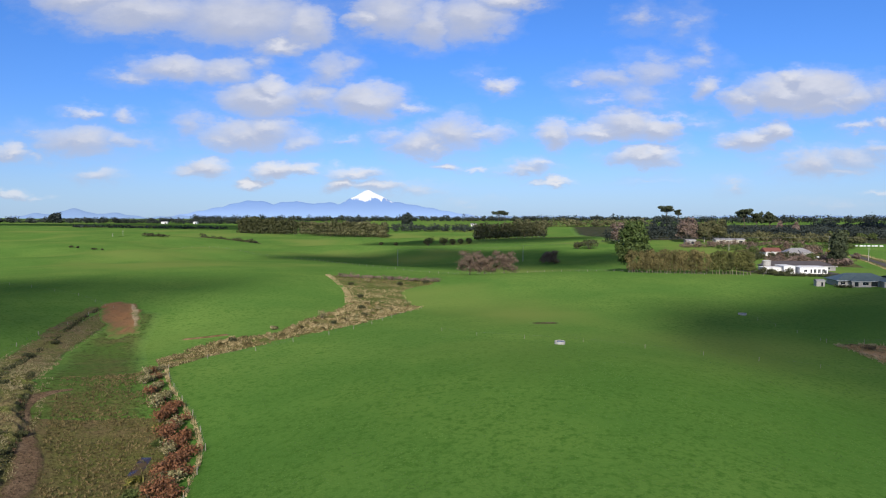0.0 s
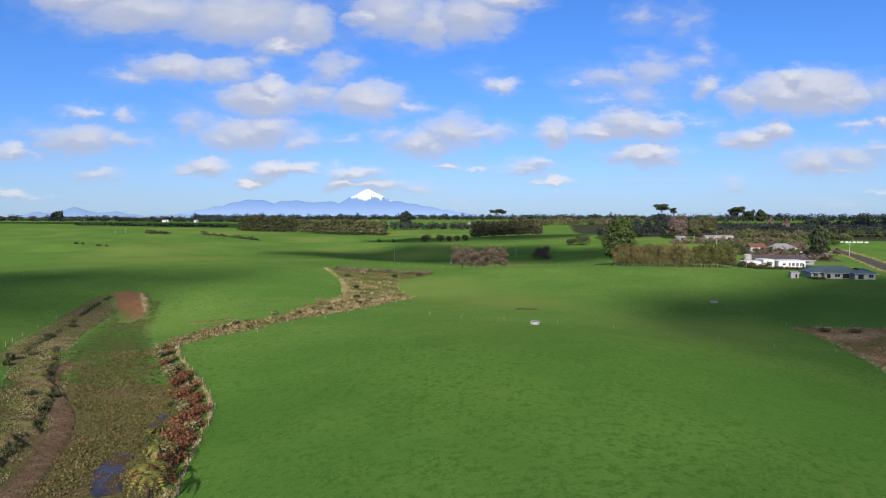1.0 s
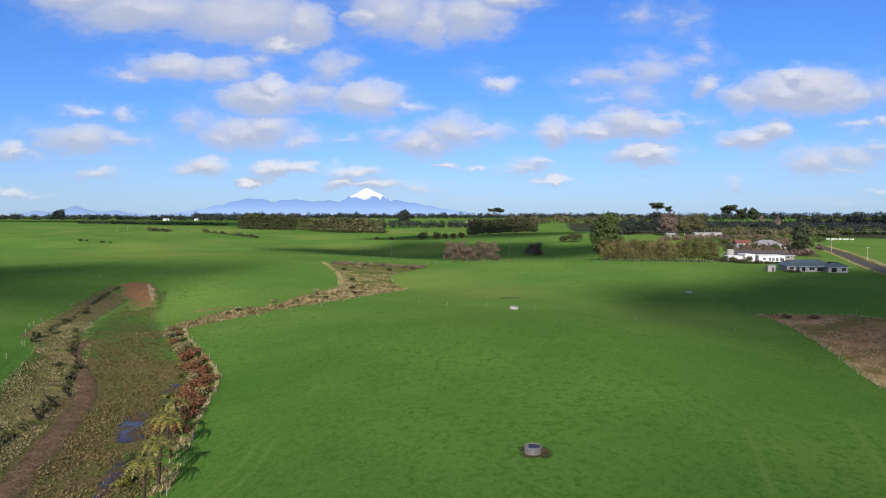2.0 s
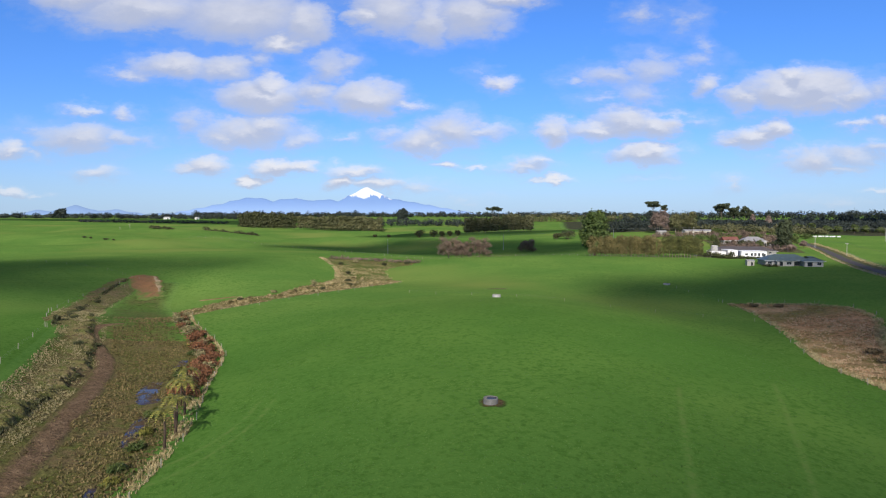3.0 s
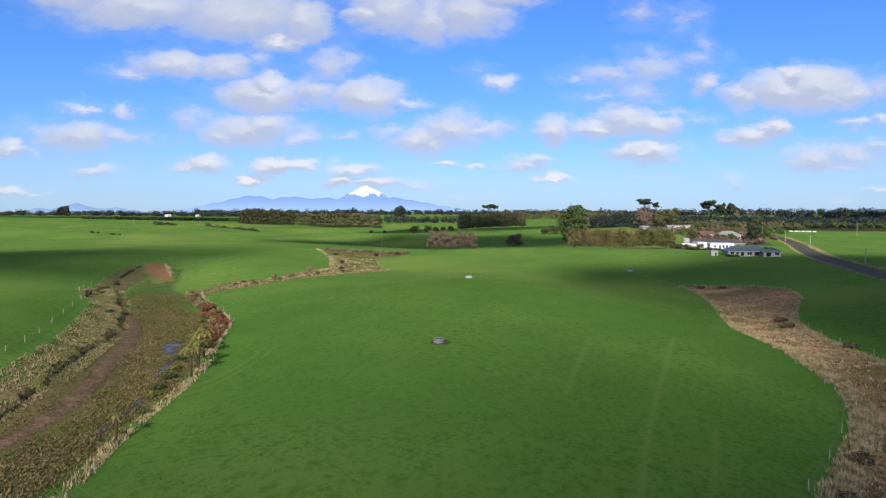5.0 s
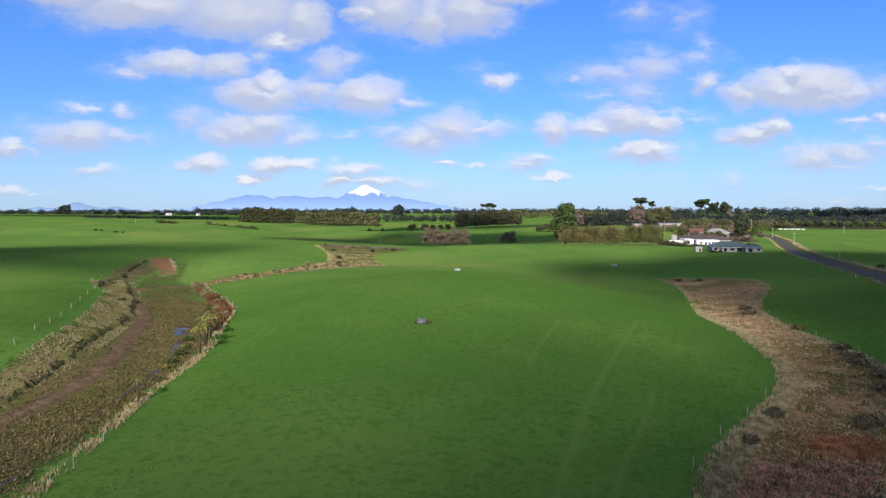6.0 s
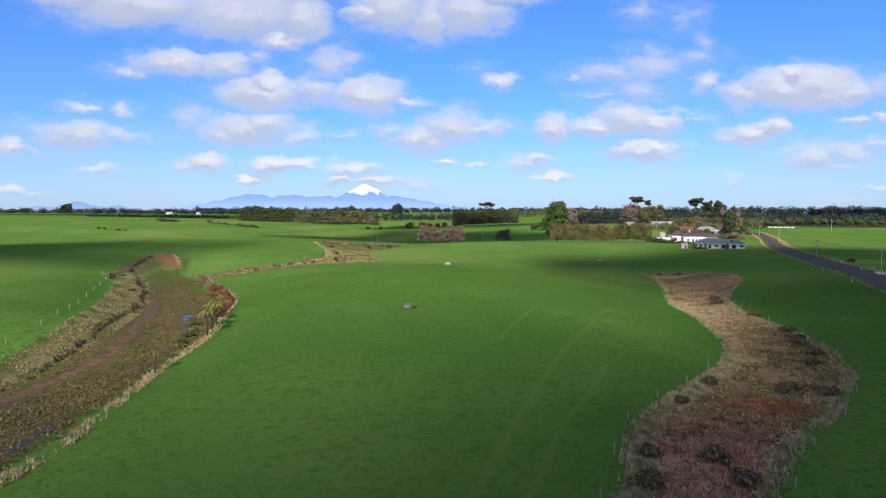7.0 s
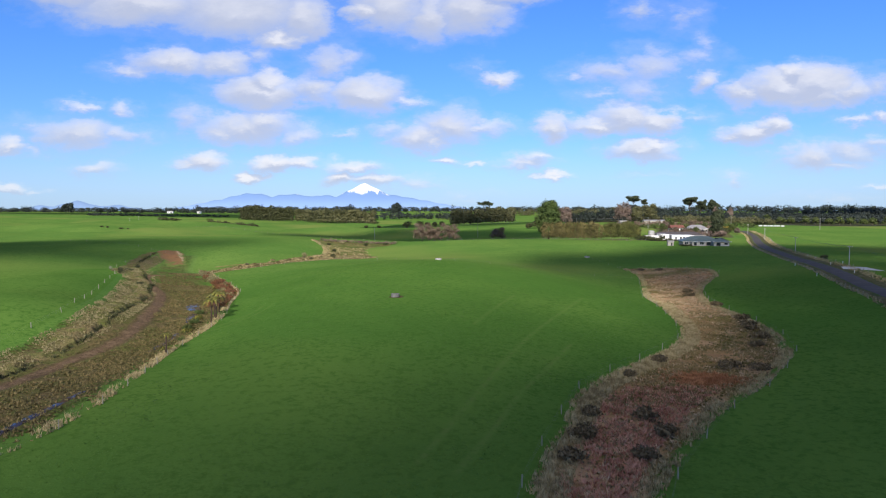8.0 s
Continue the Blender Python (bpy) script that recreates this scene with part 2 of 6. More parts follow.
def pasture_tone(tree):
    """Winter pasture: patches, mottling and worn streaks."""
    patch, mottle, blade = grain(tree, 0.018, 5, 0.6), grain(tree, 0.8, 4, 0.6), grain(tree, 3.0, 3, 0.7)
    tone = blend(tree, between(tree, patch, 0.38, 0.66), (0.066, 0.150, 0.028), (0.094, 0.180, 0.035))
    tone = blend(tree, between(tree, mottle, 0.48, 0.66), tone, (0.054, 0.130, 0.022))
    tone = blend(tree, between(tree, blade, 0.50, 0.80), tone, (0.108, 0.190, 0.038))
    clump, lush = grain(tree, 1.7, 3, 0.6), grain(tree, 0.09, 4, 0.6)
    clumped = maths(tree, "MULTIPLY", between(tree, clump, 0.50, 0.62), between(tree, lush, 0.36, 0.58))
    tone = blend(tree, maths(tree, "MULTIPLY", clumped, 0.38), tone, (0.030, 0.084, 0.013))
    at = tree.nodes.new("ShaderNodeTexCoord")
    axis = tree.nodes.new("ShaderNodeSeparateXYZ")
    link(tree, at.outputs["Object"], axis.inputs[0])
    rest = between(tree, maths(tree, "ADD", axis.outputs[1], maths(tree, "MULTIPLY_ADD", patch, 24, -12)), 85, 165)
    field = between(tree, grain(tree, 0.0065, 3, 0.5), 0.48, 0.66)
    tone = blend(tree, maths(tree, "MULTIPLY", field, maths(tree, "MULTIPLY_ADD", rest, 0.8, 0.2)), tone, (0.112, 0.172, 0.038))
    # Past the near paddock: its paler grass, with some distance haze put into the colour.
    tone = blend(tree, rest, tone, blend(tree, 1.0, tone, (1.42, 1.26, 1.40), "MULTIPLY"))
    worn = between(tree, grain(tree, 0.05, 6, 0.72), 0.64, 0.80)
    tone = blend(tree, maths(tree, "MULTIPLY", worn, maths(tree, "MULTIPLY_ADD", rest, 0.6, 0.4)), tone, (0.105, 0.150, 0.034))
    return tone, blade, mottle


def pasture():
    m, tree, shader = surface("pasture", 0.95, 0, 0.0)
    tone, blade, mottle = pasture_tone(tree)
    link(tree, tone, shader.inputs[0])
    bumped(tree, shader, maths(tree, "ADD", blade, maths(tree, "MULTIPLY", mottle, 0.5)), 0.6, 0.22)
    return m


def wheeled_grass():
    """Pasture pressed pale by wheels, fading out at the edges."""
    m, tree, shader = surface("wheeled_grass", 0.95, 0, 0.0)
    tone, blade, mottle = pasture_tone(tree)
    inside = node(tree, "ShaderNodeAttribute", attribute_name="inside")
    press = maths(tree, "MULTIPLY", between(tree, inside.outputs["Fac"], 0.0, 1.0), between(tree, mottle, 0.35, 0.65))
    link(tree, blend(tree, maths(tree, "MULTIPLY", press, 0.75), tone, (0.140, 0.195, 0.056)), shader.inputs[0])
    return m


def rough_ground(name, a, b, c, scale=0.25, around=None, low=0.22, high=0.62):
    """Wet rough ground that breaks into what lies round it along its edges, where 'inside' falls to 0."""
    m, tree, shader = surface(name, 0.95, 0, 0.02)
    rim = around or pasture_tone(tree)[0]
    wide, mid, small, fine = grain(tree, scale * 0.3, 4), grain(tree, scale, 6, 0.68), grain(tree, scale * 4, 5, 0.7), grain(tree, 3.2, 4, 0.75)
    tone = blend(tree, between(tree, wide, 0.36, 0.62), a, b)
    tone = blend(tree, between(tree, mid, 0.44, 0.64), tone, c)
    tone = blend(tree, between(tree, small, 0.46, 0.70), tone, tuple(0.38 * v for v in b))
    tone = blend(tree, between(tree, fine, 0.50, 0.78), tone, tuple(1.7 * v for v in a))
    inside = node(tree, "ShaderNodeAttribute", attribute_name="inside")
    edge = maths(tree, "MULTIPLY", inside.outputs["Fac"], maths(tree, "MULTIPLY_ADD", maths(tree, "ADD", mid, small), 2.0, -1.0))
    well = between(tree, edge, low, high)
    link(tree, blend(tree, well, rim, tone), shader.inputs[0])
    relief = maths(tree, "ADD", maths(tree, "MULTIPLY", fine, 0.5), maths(tree, "ADD", small, mid))
    bumped(tree, shader, maths(tree, "MULTIPLY", relief, well), 0.8, 0.35)
    return m


PASTURE = pasture()
GULLY = rough_ground("gully_sward", (0.150, 0.145, 0.052), (0.190, 0.145, 0.076), (0.110, 0.132, 0.034), 0.35)
GULLY_FLOOR = rough_ground("gully_floor", (0.120, 0.116, 0.038), (0.148, 0.108, 0.056), (0.090, 0.105, 0.028), 0.35)
GULLY_HEAD = rough_ground("gully_head_sward", (0.084, 0.140, 0.030), (0.130, 0.120, 0.044), (0.078, 0.138, 0.027), 0.2, None, 0.05, 0.8)
BOG = rough_ground("bog_sward", (0.360, 0.205, 0.105), (0.165, 0.140, 0.046), (0.430, 0.285, 0.160), 0.12)
MARSH = rough_ground("marsh_sward", (0.250, 0.205, 0.085), (0.120, 0.135, 0.038), (0.085, 0.125, 0.028), 0.22)
MUD = rough_ground("mud", (0.180, 0.118, 0.070), (0.140, 0.094, 0.058), (0.215, 0.148, 0.090), 0.5, (0.125, 0.115, 0.044), 0.12, 0.85)
MUD_RING = rough_ground("trampled_mud", (0.120, 0.085, 0.045), (0.090, 0.066, 0.036), (0.150, 0.115, 0.060), 0.6, None, 0.15, 0.7)
HOLLOW = rough_ground("hollow_sward", (0.150, 0.150, 0.050), (0.085, 0.120, 0.026), (0.230, 0.190, 0.085), 0.2)
WHEELED = wheeled_grass()
CLAY = rough_ground("clay", (0.250, 0.128, 0.062), (0.190, 0.100, 0.050), (0.340, 0.215, 0.120), 0.3, None, 0.1, 1.1)
SCRUB_FLOOR = rough_ground("scrub_floor", (0.040, 0.050, 0.026), (0.055, 0.058, 0.032), (0.070, 0.068, 0.038), 0.05)
VERGE = rough_ground("verge", (0.120, 0.110, 0.050), (0.085, 0.105, 0.035), (0.180, 0.150, 0.085), 0.4)
ASPHALT = plain("asphalt", (0.110, 0.098, 0.094), (0.082, 0.074, 0.071), 0.25, 0.9, fine=30, specular=0.1)
CONCRETE = plain("concrete", (0.42, 0.41, 0.39), (0.32, 0.31, 0.29), 1.5, 0.85, fine=14)
STAINED_CONCRETE = plain("stained_concrete", (0.20, 0.195, 0.19), (0.13, 0.125, 0.12), 1.5, 0.9, fine=14)
PALE_CONCRETE = plain("pale_concrete", (0.60, 0.59, 0.57), (0.48, 0.47, 0.45), 0.6, 0.85, fine=14)
WHITE_PAINT = plain("white_paint", (0.82, 0.81, 0.79), (0.74, 0.73, 0.72), 0.8, 0.55, bump=0.1)
CREAM_WALL = plain("cream_wall", (0.50, 0.46, 0.40), (0.42, 0.38, 0.33), 0.8, 0.8)
GREY_WALL = plain("grey_wall", (0.30, 0.29, 0.27), (0.24, 0.23, 0.22), 0.8, 0.8)
TEAL_ROOF = plain("teal_roof", (0.110, 0.155, 0.160), (0.085, 0.125, 0.132), 0.5, 0.45, 0.1, 0.2)
GREY_ROOF = plain("grey_roof", (0.34, 0.33, 0.33), (0.26, 0.25, 0.26), 0.5, 0.5, 0.1, 0.2)
DARK_ROOF = plain("dark_roof", (0.10, 0.085, 0.085), (0.075, 0.065, 0.068), 0.5, 0.6, 0.0, 0.2)
RED_ROOF = plain("red_roof", (0.22, 0.085, 0.065), (0.17, 0.07, 0.055), 0.5, 0.6, 0.0, 0.2)
POST_WOOD = plain("post_wood", (0.36, 0.33, 0.27), (0.27, 0.25, 0.20), 3.0, 0.85, stretch=(1, 1, 0.2))
POLE_WOOD = plain("pole_wood", (0.50, 0.47, 0.43), (0.38, 0.36, 0.33), 2.0, 0.85, stretch=(1, 1, 0.2))
WIRE = plain("galvanised_wire", (0.20, 0.20, 0.20), (0.14, 0.14, 0.14), 4.0, 0.75, 0.2)
BARK = plain("bark", (0.16, 0.125, 0.09), (0.10, 0.08, 0.06), 1.2, 0.9, stretch=(1, 1, 0.3))
PALE_BARK = plain("pale_bark", (0.42, 0.37, 0.30), (0.30, 0.26, 0.21), 1.2, 0.9, stretch=(1, 1, 0.3))
FROND_BARK = plain("fern_trunk", (0.085, 0.055, 0.038), (0.055, 0.038, 0.028), 3.0, 0.95, stretch=(1, 1, 0.4))
MACROCARPA = leafy("macrocarpa_leaf", (0.050, 0.082, 0.022), (0.105, 0.138, 0.040))
PINE_LEAF = leafy("pine_needles", (0.042, 0.056, 0.030), (0.080, 0.095, 0.046))
HEDGE_LEAF = leafy("shelter_leaf", (0.105, 0.096, 0.036), (0.235, 0.185, 0.078), 0.2)
GREEN_HEDGE = leafy("green_shelter_leaf", (0.075, 0.085, 0.026), (0.160, 0.150, 0.050), 0.2)
STEM_BARK = plain("shelter_bark", (0.30, 0.24, 0.17), (0.20, 0.16, 0.115), 1.2, 0.9, stretch=(1, 1, 0.3))
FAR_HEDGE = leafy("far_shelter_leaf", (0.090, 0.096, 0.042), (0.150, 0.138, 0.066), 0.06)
# Distant trees: air haze is mixed into this leaf colour as blue-grey.
HAZED_LEAF = leafy("hazed_leaf", (0.030, 0.041, 0.036), (0.044, 0.055, 0.046), 0.02)
GREEN_LEAF = leafy("broad_leaf", (0.055, 0.085, 0.022), (0.110, 0.130, 0.040), 0.1)
BARE_TWIG = leafy("bare_twigs", (0.150, 0.108, 0.080), (0.250, 0.180, 0.135), 0.3)
PINK_TWIG = leafy("pink_twigs", (0.165, 0.118, 0.098), (0.250, 0.182, 0.152), 0.1)
DARK_SHRUB = leafy("dark_shrub", (0.045, 0.052, 0.022), (0.090, 0.092, 0.038), 0.3)
PURPLE_RUSH = clumpy("purple_rush", (0.320, 0.132, 0.085), (0.540, 0.290, 0.190), 0.35, 0.1)
FLOOR_TUFT = clumpy("gully_tuft", (0.052, 0.056, 0.018), (0.215, 0.160, 0.074), 1.6)
RUST_LEAF = leafy("rust_bracken", (0.130, 0.062, 0.032), (0.290, 0.125, 0.058), 0.3)
FERN_LEAF = leafy("fern_fronds", (0.075, 0.088, 0.018), (0.290, 0.255, 0.058), 0.8)
STRAW = clumpy("dry_grass", (0.200, 0.155, 0.070), (0.500, 0.410, 0.225), 0.9)
TUSSOCK = clumpy("tussock", (0.105, 0.106, 0.042), (0.360, 0.300, 0.165), 1.4)
RUSH = clumpy("brown_rush", (0.310, 0.175, 0.090), (0.560, 0.410, 0.255), 0.45, 0.07)
SPRIG = leafy("grass_tuft", (0.060, 0.146, 0.021), (0.096, 0.186, 0.030), 0.1)
BOG_SHRUB = leafy("bog_shrub", (0.110, 0.086, 0.046), (0.220, 0.160, 0.086), 0.5)
EMBER_SEDGE = clumpy("ember_sedge", (0.220, 0.085, 0.035), (0.420, 0.200, 0.090), 0.5)
PALE_SEDGE = clumpy("pale_sedge", (0.100, 0.096, 0.030), (0.300, 0.215, 0.096), 0.35, 0.09)
GORSE = leafy("yellow_shrub", (0.220, 0.170, 0.030), (0.330, 0.250, 0.050), 0.4)


def wet_mud():
    """Dark mud half under water, glossy where the water lies."""
    m, tree, shader = surface("wet_mud", 0.3, 0, 0.16)
    lie_of = grain(tree, 0.35, 5, 0.6)
    pool = between(tree, lie_of, 0.44, 0.54)
    link(tree, blend(tree, pool, (0.085, 0.062, 0.040), (0.032, 0.024, 0.030)), shader.inputs[0])
    link(tree, maths(tree, "MULTIPLY_ADD", pool, -0.62, 0.85), shader.inputs["Roughness"])
    link(tree, maths(tree, "MULTIPLY", pool, 0.16), shader.inputs["Specular IOR Level"])
    bumped(tree, shader, lie_of, 0.1, 0.03)
    return m


def water_material(name, tone, rough):
    m, tree, shader = surface(name, rough, 0, 0.16)
    shader.inputs[0].default_value = (*tone, 1)
    bumped(tree, shader, grain(tree, 1.5, 3), 0.08, 0.03)
    return m


PUDDLE = wet_mud()
WATER = water_material("still_water", (0.030, 0.026, 0.026), 0.2)


def glass_material():
    m, tree, shader = surface("window_glass", 0.05, 0, 0.6)
    shader.inputs[0].default_value = (0.02, 0.024, 0.03, 1)
    return m


GLASS = glass_material()


def haze_glow_material(name, low, high, snow=False):
    """A far mountain: distance haze painted as blue colour and an even glow."""
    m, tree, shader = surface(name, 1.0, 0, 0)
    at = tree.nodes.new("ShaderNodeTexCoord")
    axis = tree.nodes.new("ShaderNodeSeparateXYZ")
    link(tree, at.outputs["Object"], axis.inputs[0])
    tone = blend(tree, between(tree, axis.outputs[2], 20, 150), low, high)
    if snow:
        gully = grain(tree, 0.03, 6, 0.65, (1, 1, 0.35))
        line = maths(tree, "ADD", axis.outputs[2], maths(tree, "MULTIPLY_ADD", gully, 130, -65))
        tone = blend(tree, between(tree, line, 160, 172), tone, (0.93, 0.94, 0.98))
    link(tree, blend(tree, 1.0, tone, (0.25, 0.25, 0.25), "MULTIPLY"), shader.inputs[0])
    # The slopes glow in place of light scattered by the air between.
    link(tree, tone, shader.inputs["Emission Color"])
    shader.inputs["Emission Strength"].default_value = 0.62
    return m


HAZE_BLUE = haze_glow_material("hazed_range", (0.27, 0.40, 0.66), (0.23, 0.35, 0.60))
HAZE_CONE = haze_glow_material("hazed_cone", (0.34, 0.50, 0.84), (0.23, 0.37, 0.70), True)

# ---- the lie of the land ----
# Rolling ground: smooth swells (x, y, height) of one radius each.
SWELLS = {
    38: ((-80, 100, -7.71), (-50, 45, -4.70), (-35, -10, 1.74), (-60, 160, 0.03), (-105, 215, -4.08), (-85, 50, 4.18), (15, 40, 4.62), (25, 110, 6.19), (60, 60, -2.18), (75, 10, 0.10), (45, -25, 0.61), (105, 150, -5.07), (60, 200, 0.78), (-15, 255, -6.17), (-20, 190, 0.25), (25, 320, 1.95), (65, 345, 2.56), (110, 345, 0.96), (120, 60, -0.54), (170, 130, 3.17), (200, 210, 1.71), (150, 240, -2.22), (-75, 255, 3.47)),
    20: ((-62, 28, 7.52), (-42, 35, -4.41), (-90, 112, 6.09), (-66, 78, -4.97), (-38, 2, -4.19), (80, 15, -2.40), (45, -32, -1.74), (95, 95, -2.91), (-95, 170, -4.15), (-45, 120, 1.10), (-80, 75, 9.83), (-30, 75, 0.42), (65, -12, -1.63), (142, 48, 2.3), (162, 88, 0.9)),
    80: ((140, 320, 2.57), (40, 430, -6.57), (-60, 330, 2.76), (-170, 310, 4.51), (-200, 150, 6.68), (20, -110, -4.48), (250, 240, 0.20), (-230, 470, 4.0), (-110, 570, -4.0), (-330, 680, 5.0), (-200, 800, -4.0), (-430, 450, 3.5), (-560, 620, -4.0), (90, 640, -3.0)),
    170: ((-330, 560, 0.24), (0, 660, 0.44), (240, 680, 11.28), (-410, 800, 8.01)),
    320: ((-200, 1080, -6.18), (300, 1000, 1.08)),
}


def lie(x, y):
    """Height of the ground at x, y (arrays or numbers)."""
    x, y = np.asarray(x, float), np.asarray(y, float)
    away = np.sqrt(x * x + y * y)
    z = -3 + 21 / (1 + np.exp(-(away - 1150) / 160)) + np.clip(away - 1500, 0, 3500) * 0.0025
    for radius, swells in SWELLS.items():
        for sx, sy, rise in swells:
            z = z + rise * np.exp(-((x - sx) ** 2 + (y - sy) ** 2) / (2 * radius * radius))
    far = np.clip((away - 400) / 160, 0, 1) * np.clip((1250 - away) / 250, 0, 1) * np.clip((90 - x) / 120, 0, 1)
    roll = np.sin(x * 0.017 + 1.3 * np.sin(y * 0.009)) * np.sin(y * 0.026 + 0.9 * np.sin(x * 0.012) + 0.6)
    return z + far * (4.2 * roll + 1.5 * np.sin(x * 0.045 + y * 0.02) * np.sin(y * 0.05 - 1.0))


def on_ground(x, y, lift=0.0):
    return Vector((x, y, float(lie(x, y)) + lift))


def shaped(name, points, faces, material, parent=None, smooth=False):
    """A mesh object from arrays of points and faces."""
    me = bpy.data.meshes.new(name)
    me.from_pydata([tuple(p) for p in points], [], [tuple(f) for f in faces])
    me.materials.append(material)
    if smooth:
        me.shade_smooth()
    me.update()
    ob = new(name, me)
    ob.parent = parent
    return ob


def quick(name, points, faces, material, parent=None):
    """Like shaped(), for large arrays of triangles or quads."""
    points, faces = np.asarray(points, np.float32), np.asarray(faces, np.int32)
    me = bpy.data.meshes.new(name)
    sides = faces.shape[1]
    me.vertices.add(len(points)), me.loops.add(faces.size), me.polygons.add(len(faces))
    me.vertices.foreach_set("co", points.ravel())
    me.loops.foreach_set("vertex_index", faces.ravel())
    me.polygons.foreach_set("loop_start", np.arange(0, faces.size, sides, dtype=np.int32))
    me.update(calc_edges=True)
    me.materials.append(material)
    ob = new(name, me)
    ob.parent = parent
    return ob


def grid_faces(rows, columns):
    i = np.arange(rows - 1)[:, None] * columns + np.arange(columns - 1)[None, :]
    i = i.ravel()
    return np.stack([i, i + 1, i + columns + 1, i + columns], 1)


def along(points, step):
    """Even stations along a line of corners."""
    p = np.array(points, float)
    run = np.concatenate([[0], np.cumsum(np.linalg.norm(np.diff(p, axis=0), axis=1))])
    n = max(2, int(run[-1] / step) + 1)
    s = np.linspace(0, run[-1], n)
    return np.stack([np.interp(s, run, p[:, i]) for i in range(p.shape[1])], 1)


def rounded(points, step, times=3):
    """Stations along a line with its corners eased."""
    p = np.array(points, float)
    for _ in range(times):
        q = np.empty((2 * len(p) - 2, p.shape[1]))
        q[0::2], q[1::2] = 0.75 * p[:-1] + 0.25 * p[1:], 0.25 * p[:-1] + 0.75 * p[1:]
        p = np.concatenate([p[:1], q, p[-1:]])
    return along(p, step)


def ground_sheet():
    fine_x, fine_y = np.arange(-150, 262, 1.6), np.arange(-135, 372, 1.6)
    grow = np.cumsum(1.6 * 1.085 ** np.arange(1, 67))
    xs = np.concatenate([-150 - grow[::-1], fine_x, fine_x[-1] + grow])
    ys = np.concatenate([-135 - grow[:45][::-1], fine_y, fine_y[-1] + grow])
    xx, yy = np.meshgrid(xs, ys)
    points = np.stack([xx.ravel(), yy.ravel(), lie(xx, yy).ravel()], 1)
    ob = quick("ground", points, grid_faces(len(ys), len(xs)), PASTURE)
    ob.data.shade_smooth()
    return tagged(ob, "rolling green winter pasture of short grazed grass", "ground", kind="structure")


ground_sheet()


def strip(name, left, right, material, lift=0.06, across=14, edge=2.5, step=2.0, label="", category="", ends=True):
    """A sheet draped on the ground between two lines; 'inside' tells how far a point is from its rim."""
    n = max(len(along(left, step)), len(along(right, step)))
    a, b = along(rounded(left, step), step), along(rounded(right, step), step)
    s = np.linspace(0, 1, n)
    a = np.stack([np.interp(s, np.linspace(0, 1, len(a)), a[:, i]) for i in (0, 1)], 1)
    b = np.stack([np.interp(s, np.linspace(0, 1, len(b)), b[:, i]) for i in (0, 1)], 1)
    w = np.linspace(0, 1, across)[None, :, None]
    p = a[:, None] * (1 - w) + b[:, None] * w
    width = np.linalg.norm(a - b, axis=1)[:, None]
    off = np.minimum(w[..., 0] * width, (1 - w[..., 0]) * width)
    if ends:
        run = s[:, None] * step * n
        off = np.minimum(off, np.minimum(run, step * n - run))
    inside = np.clip(off / edge, 0, 1)
    z = lie(p[..., 0], p[..., 1]) + lift * (0.3 + 0.7 * inside)
    ob = quick(name, np.concatenate([p, z[..., None]], 2).reshape(-1, 3), grid_faces(n, across), material)
    ob.data.shade_smooth()
    layer = ob.data.attributes.new("inside", "FLOAT", "POINT")
    layer.data.foreach_set("value", inside.ravel().astype(np.float32))
    return tagged(ob, label, category, kind="structure")


def beside(line, off):
    p = np.array(line, float)
    d = np.gradient(p, axis=0)
    d /= np.linalg.norm(d, axis=1)[:, None]
    return [tuple(v) for v in p + off * np.stack([d[:, 1], -d[:, 0]], 1)]


GULLY_RIGHT = [(-21, -75), (-20.5, -58), (-19.5, -47), (-18.3, -39), (-18, -33), (-18.7, -25.7), (-21.3, -12.3), (-26, 8), (-26.3, 20), (-27.3, 37), (-29.5, 49), (-35, 69),
               (-38, 84), (-40.2, 93), (-46, 105), (-54, 117), (-61, 128), (-66.5, 140), (-72, 152), (-84, 170), (-95, 187), (-103, 205), (-108, 222)]
GULLY_LEFT = [(-62, -75), (-58, -45), (-55, -20), (-54, 2), (-54, 12), (-55, 25), (-61, 43), (-68, 61), (-75, 80), (-83, 101), (-90, 114), (-103, 138), (-112, 160), (-115, 185), (-117, 208), (-116, 222)]
strip("gully_floor", GULLY_LEFT[:11], GULLY_RIGHT[:18], GULLY_FLOOR, across=34, edge=7.5, label="rough boggy gully floor with olive and brown tussocky grass", category="gully")
BANK_TOP = [(-83, 101), (-90, 112), (-102, 132), (-113, 155), (-117, 175), (-117, 192), (-120, 216)]
BANK_FOOT = [(-78, 108), (-83, 122), (-90, 138), (-101, 158), (-106, 176), (-107, 190), (-111, 212)]
strip("gully_bank", BANK_TOP, BANK_FOOT, GULLY, 0.12, 12, 2.6, label="rough tussocky bank at the gully head", category="bank")
strip("gully_head", [(-78, 96), (-83, 112), (-86, 124), (-92, 138), (-103, 158), (-108, 176), (-109, 190), (-113, 214)], [(-52, 108), (-58, 118), (-66, 132), (-73, 146), (-81, 162), (-88, 176), (-92, 190), (-99, 212)], GULLY_HEAD, 0.11, 24, 8.0, label="damp olive grass and bare soil at the gully head", category="gully")
MARSH_LEFT = [(-74, 152), (-72, 163), (-70, 170), (-64, 175), (-56, 175), (-50, 181), (-49, 195), (-45.6, 209), (-42.5, 224), (-40.5, 240), (-41, 254)]
MARSH_RIGHT = [(-66.5, 139), (-62.7, 150), (-58, 156), (-52, 160), (-46.5, 168), (-40, 174), (-33.7, 184), (-26.9, 197), (-21, 226), (-15, 244), (-11, 256)]
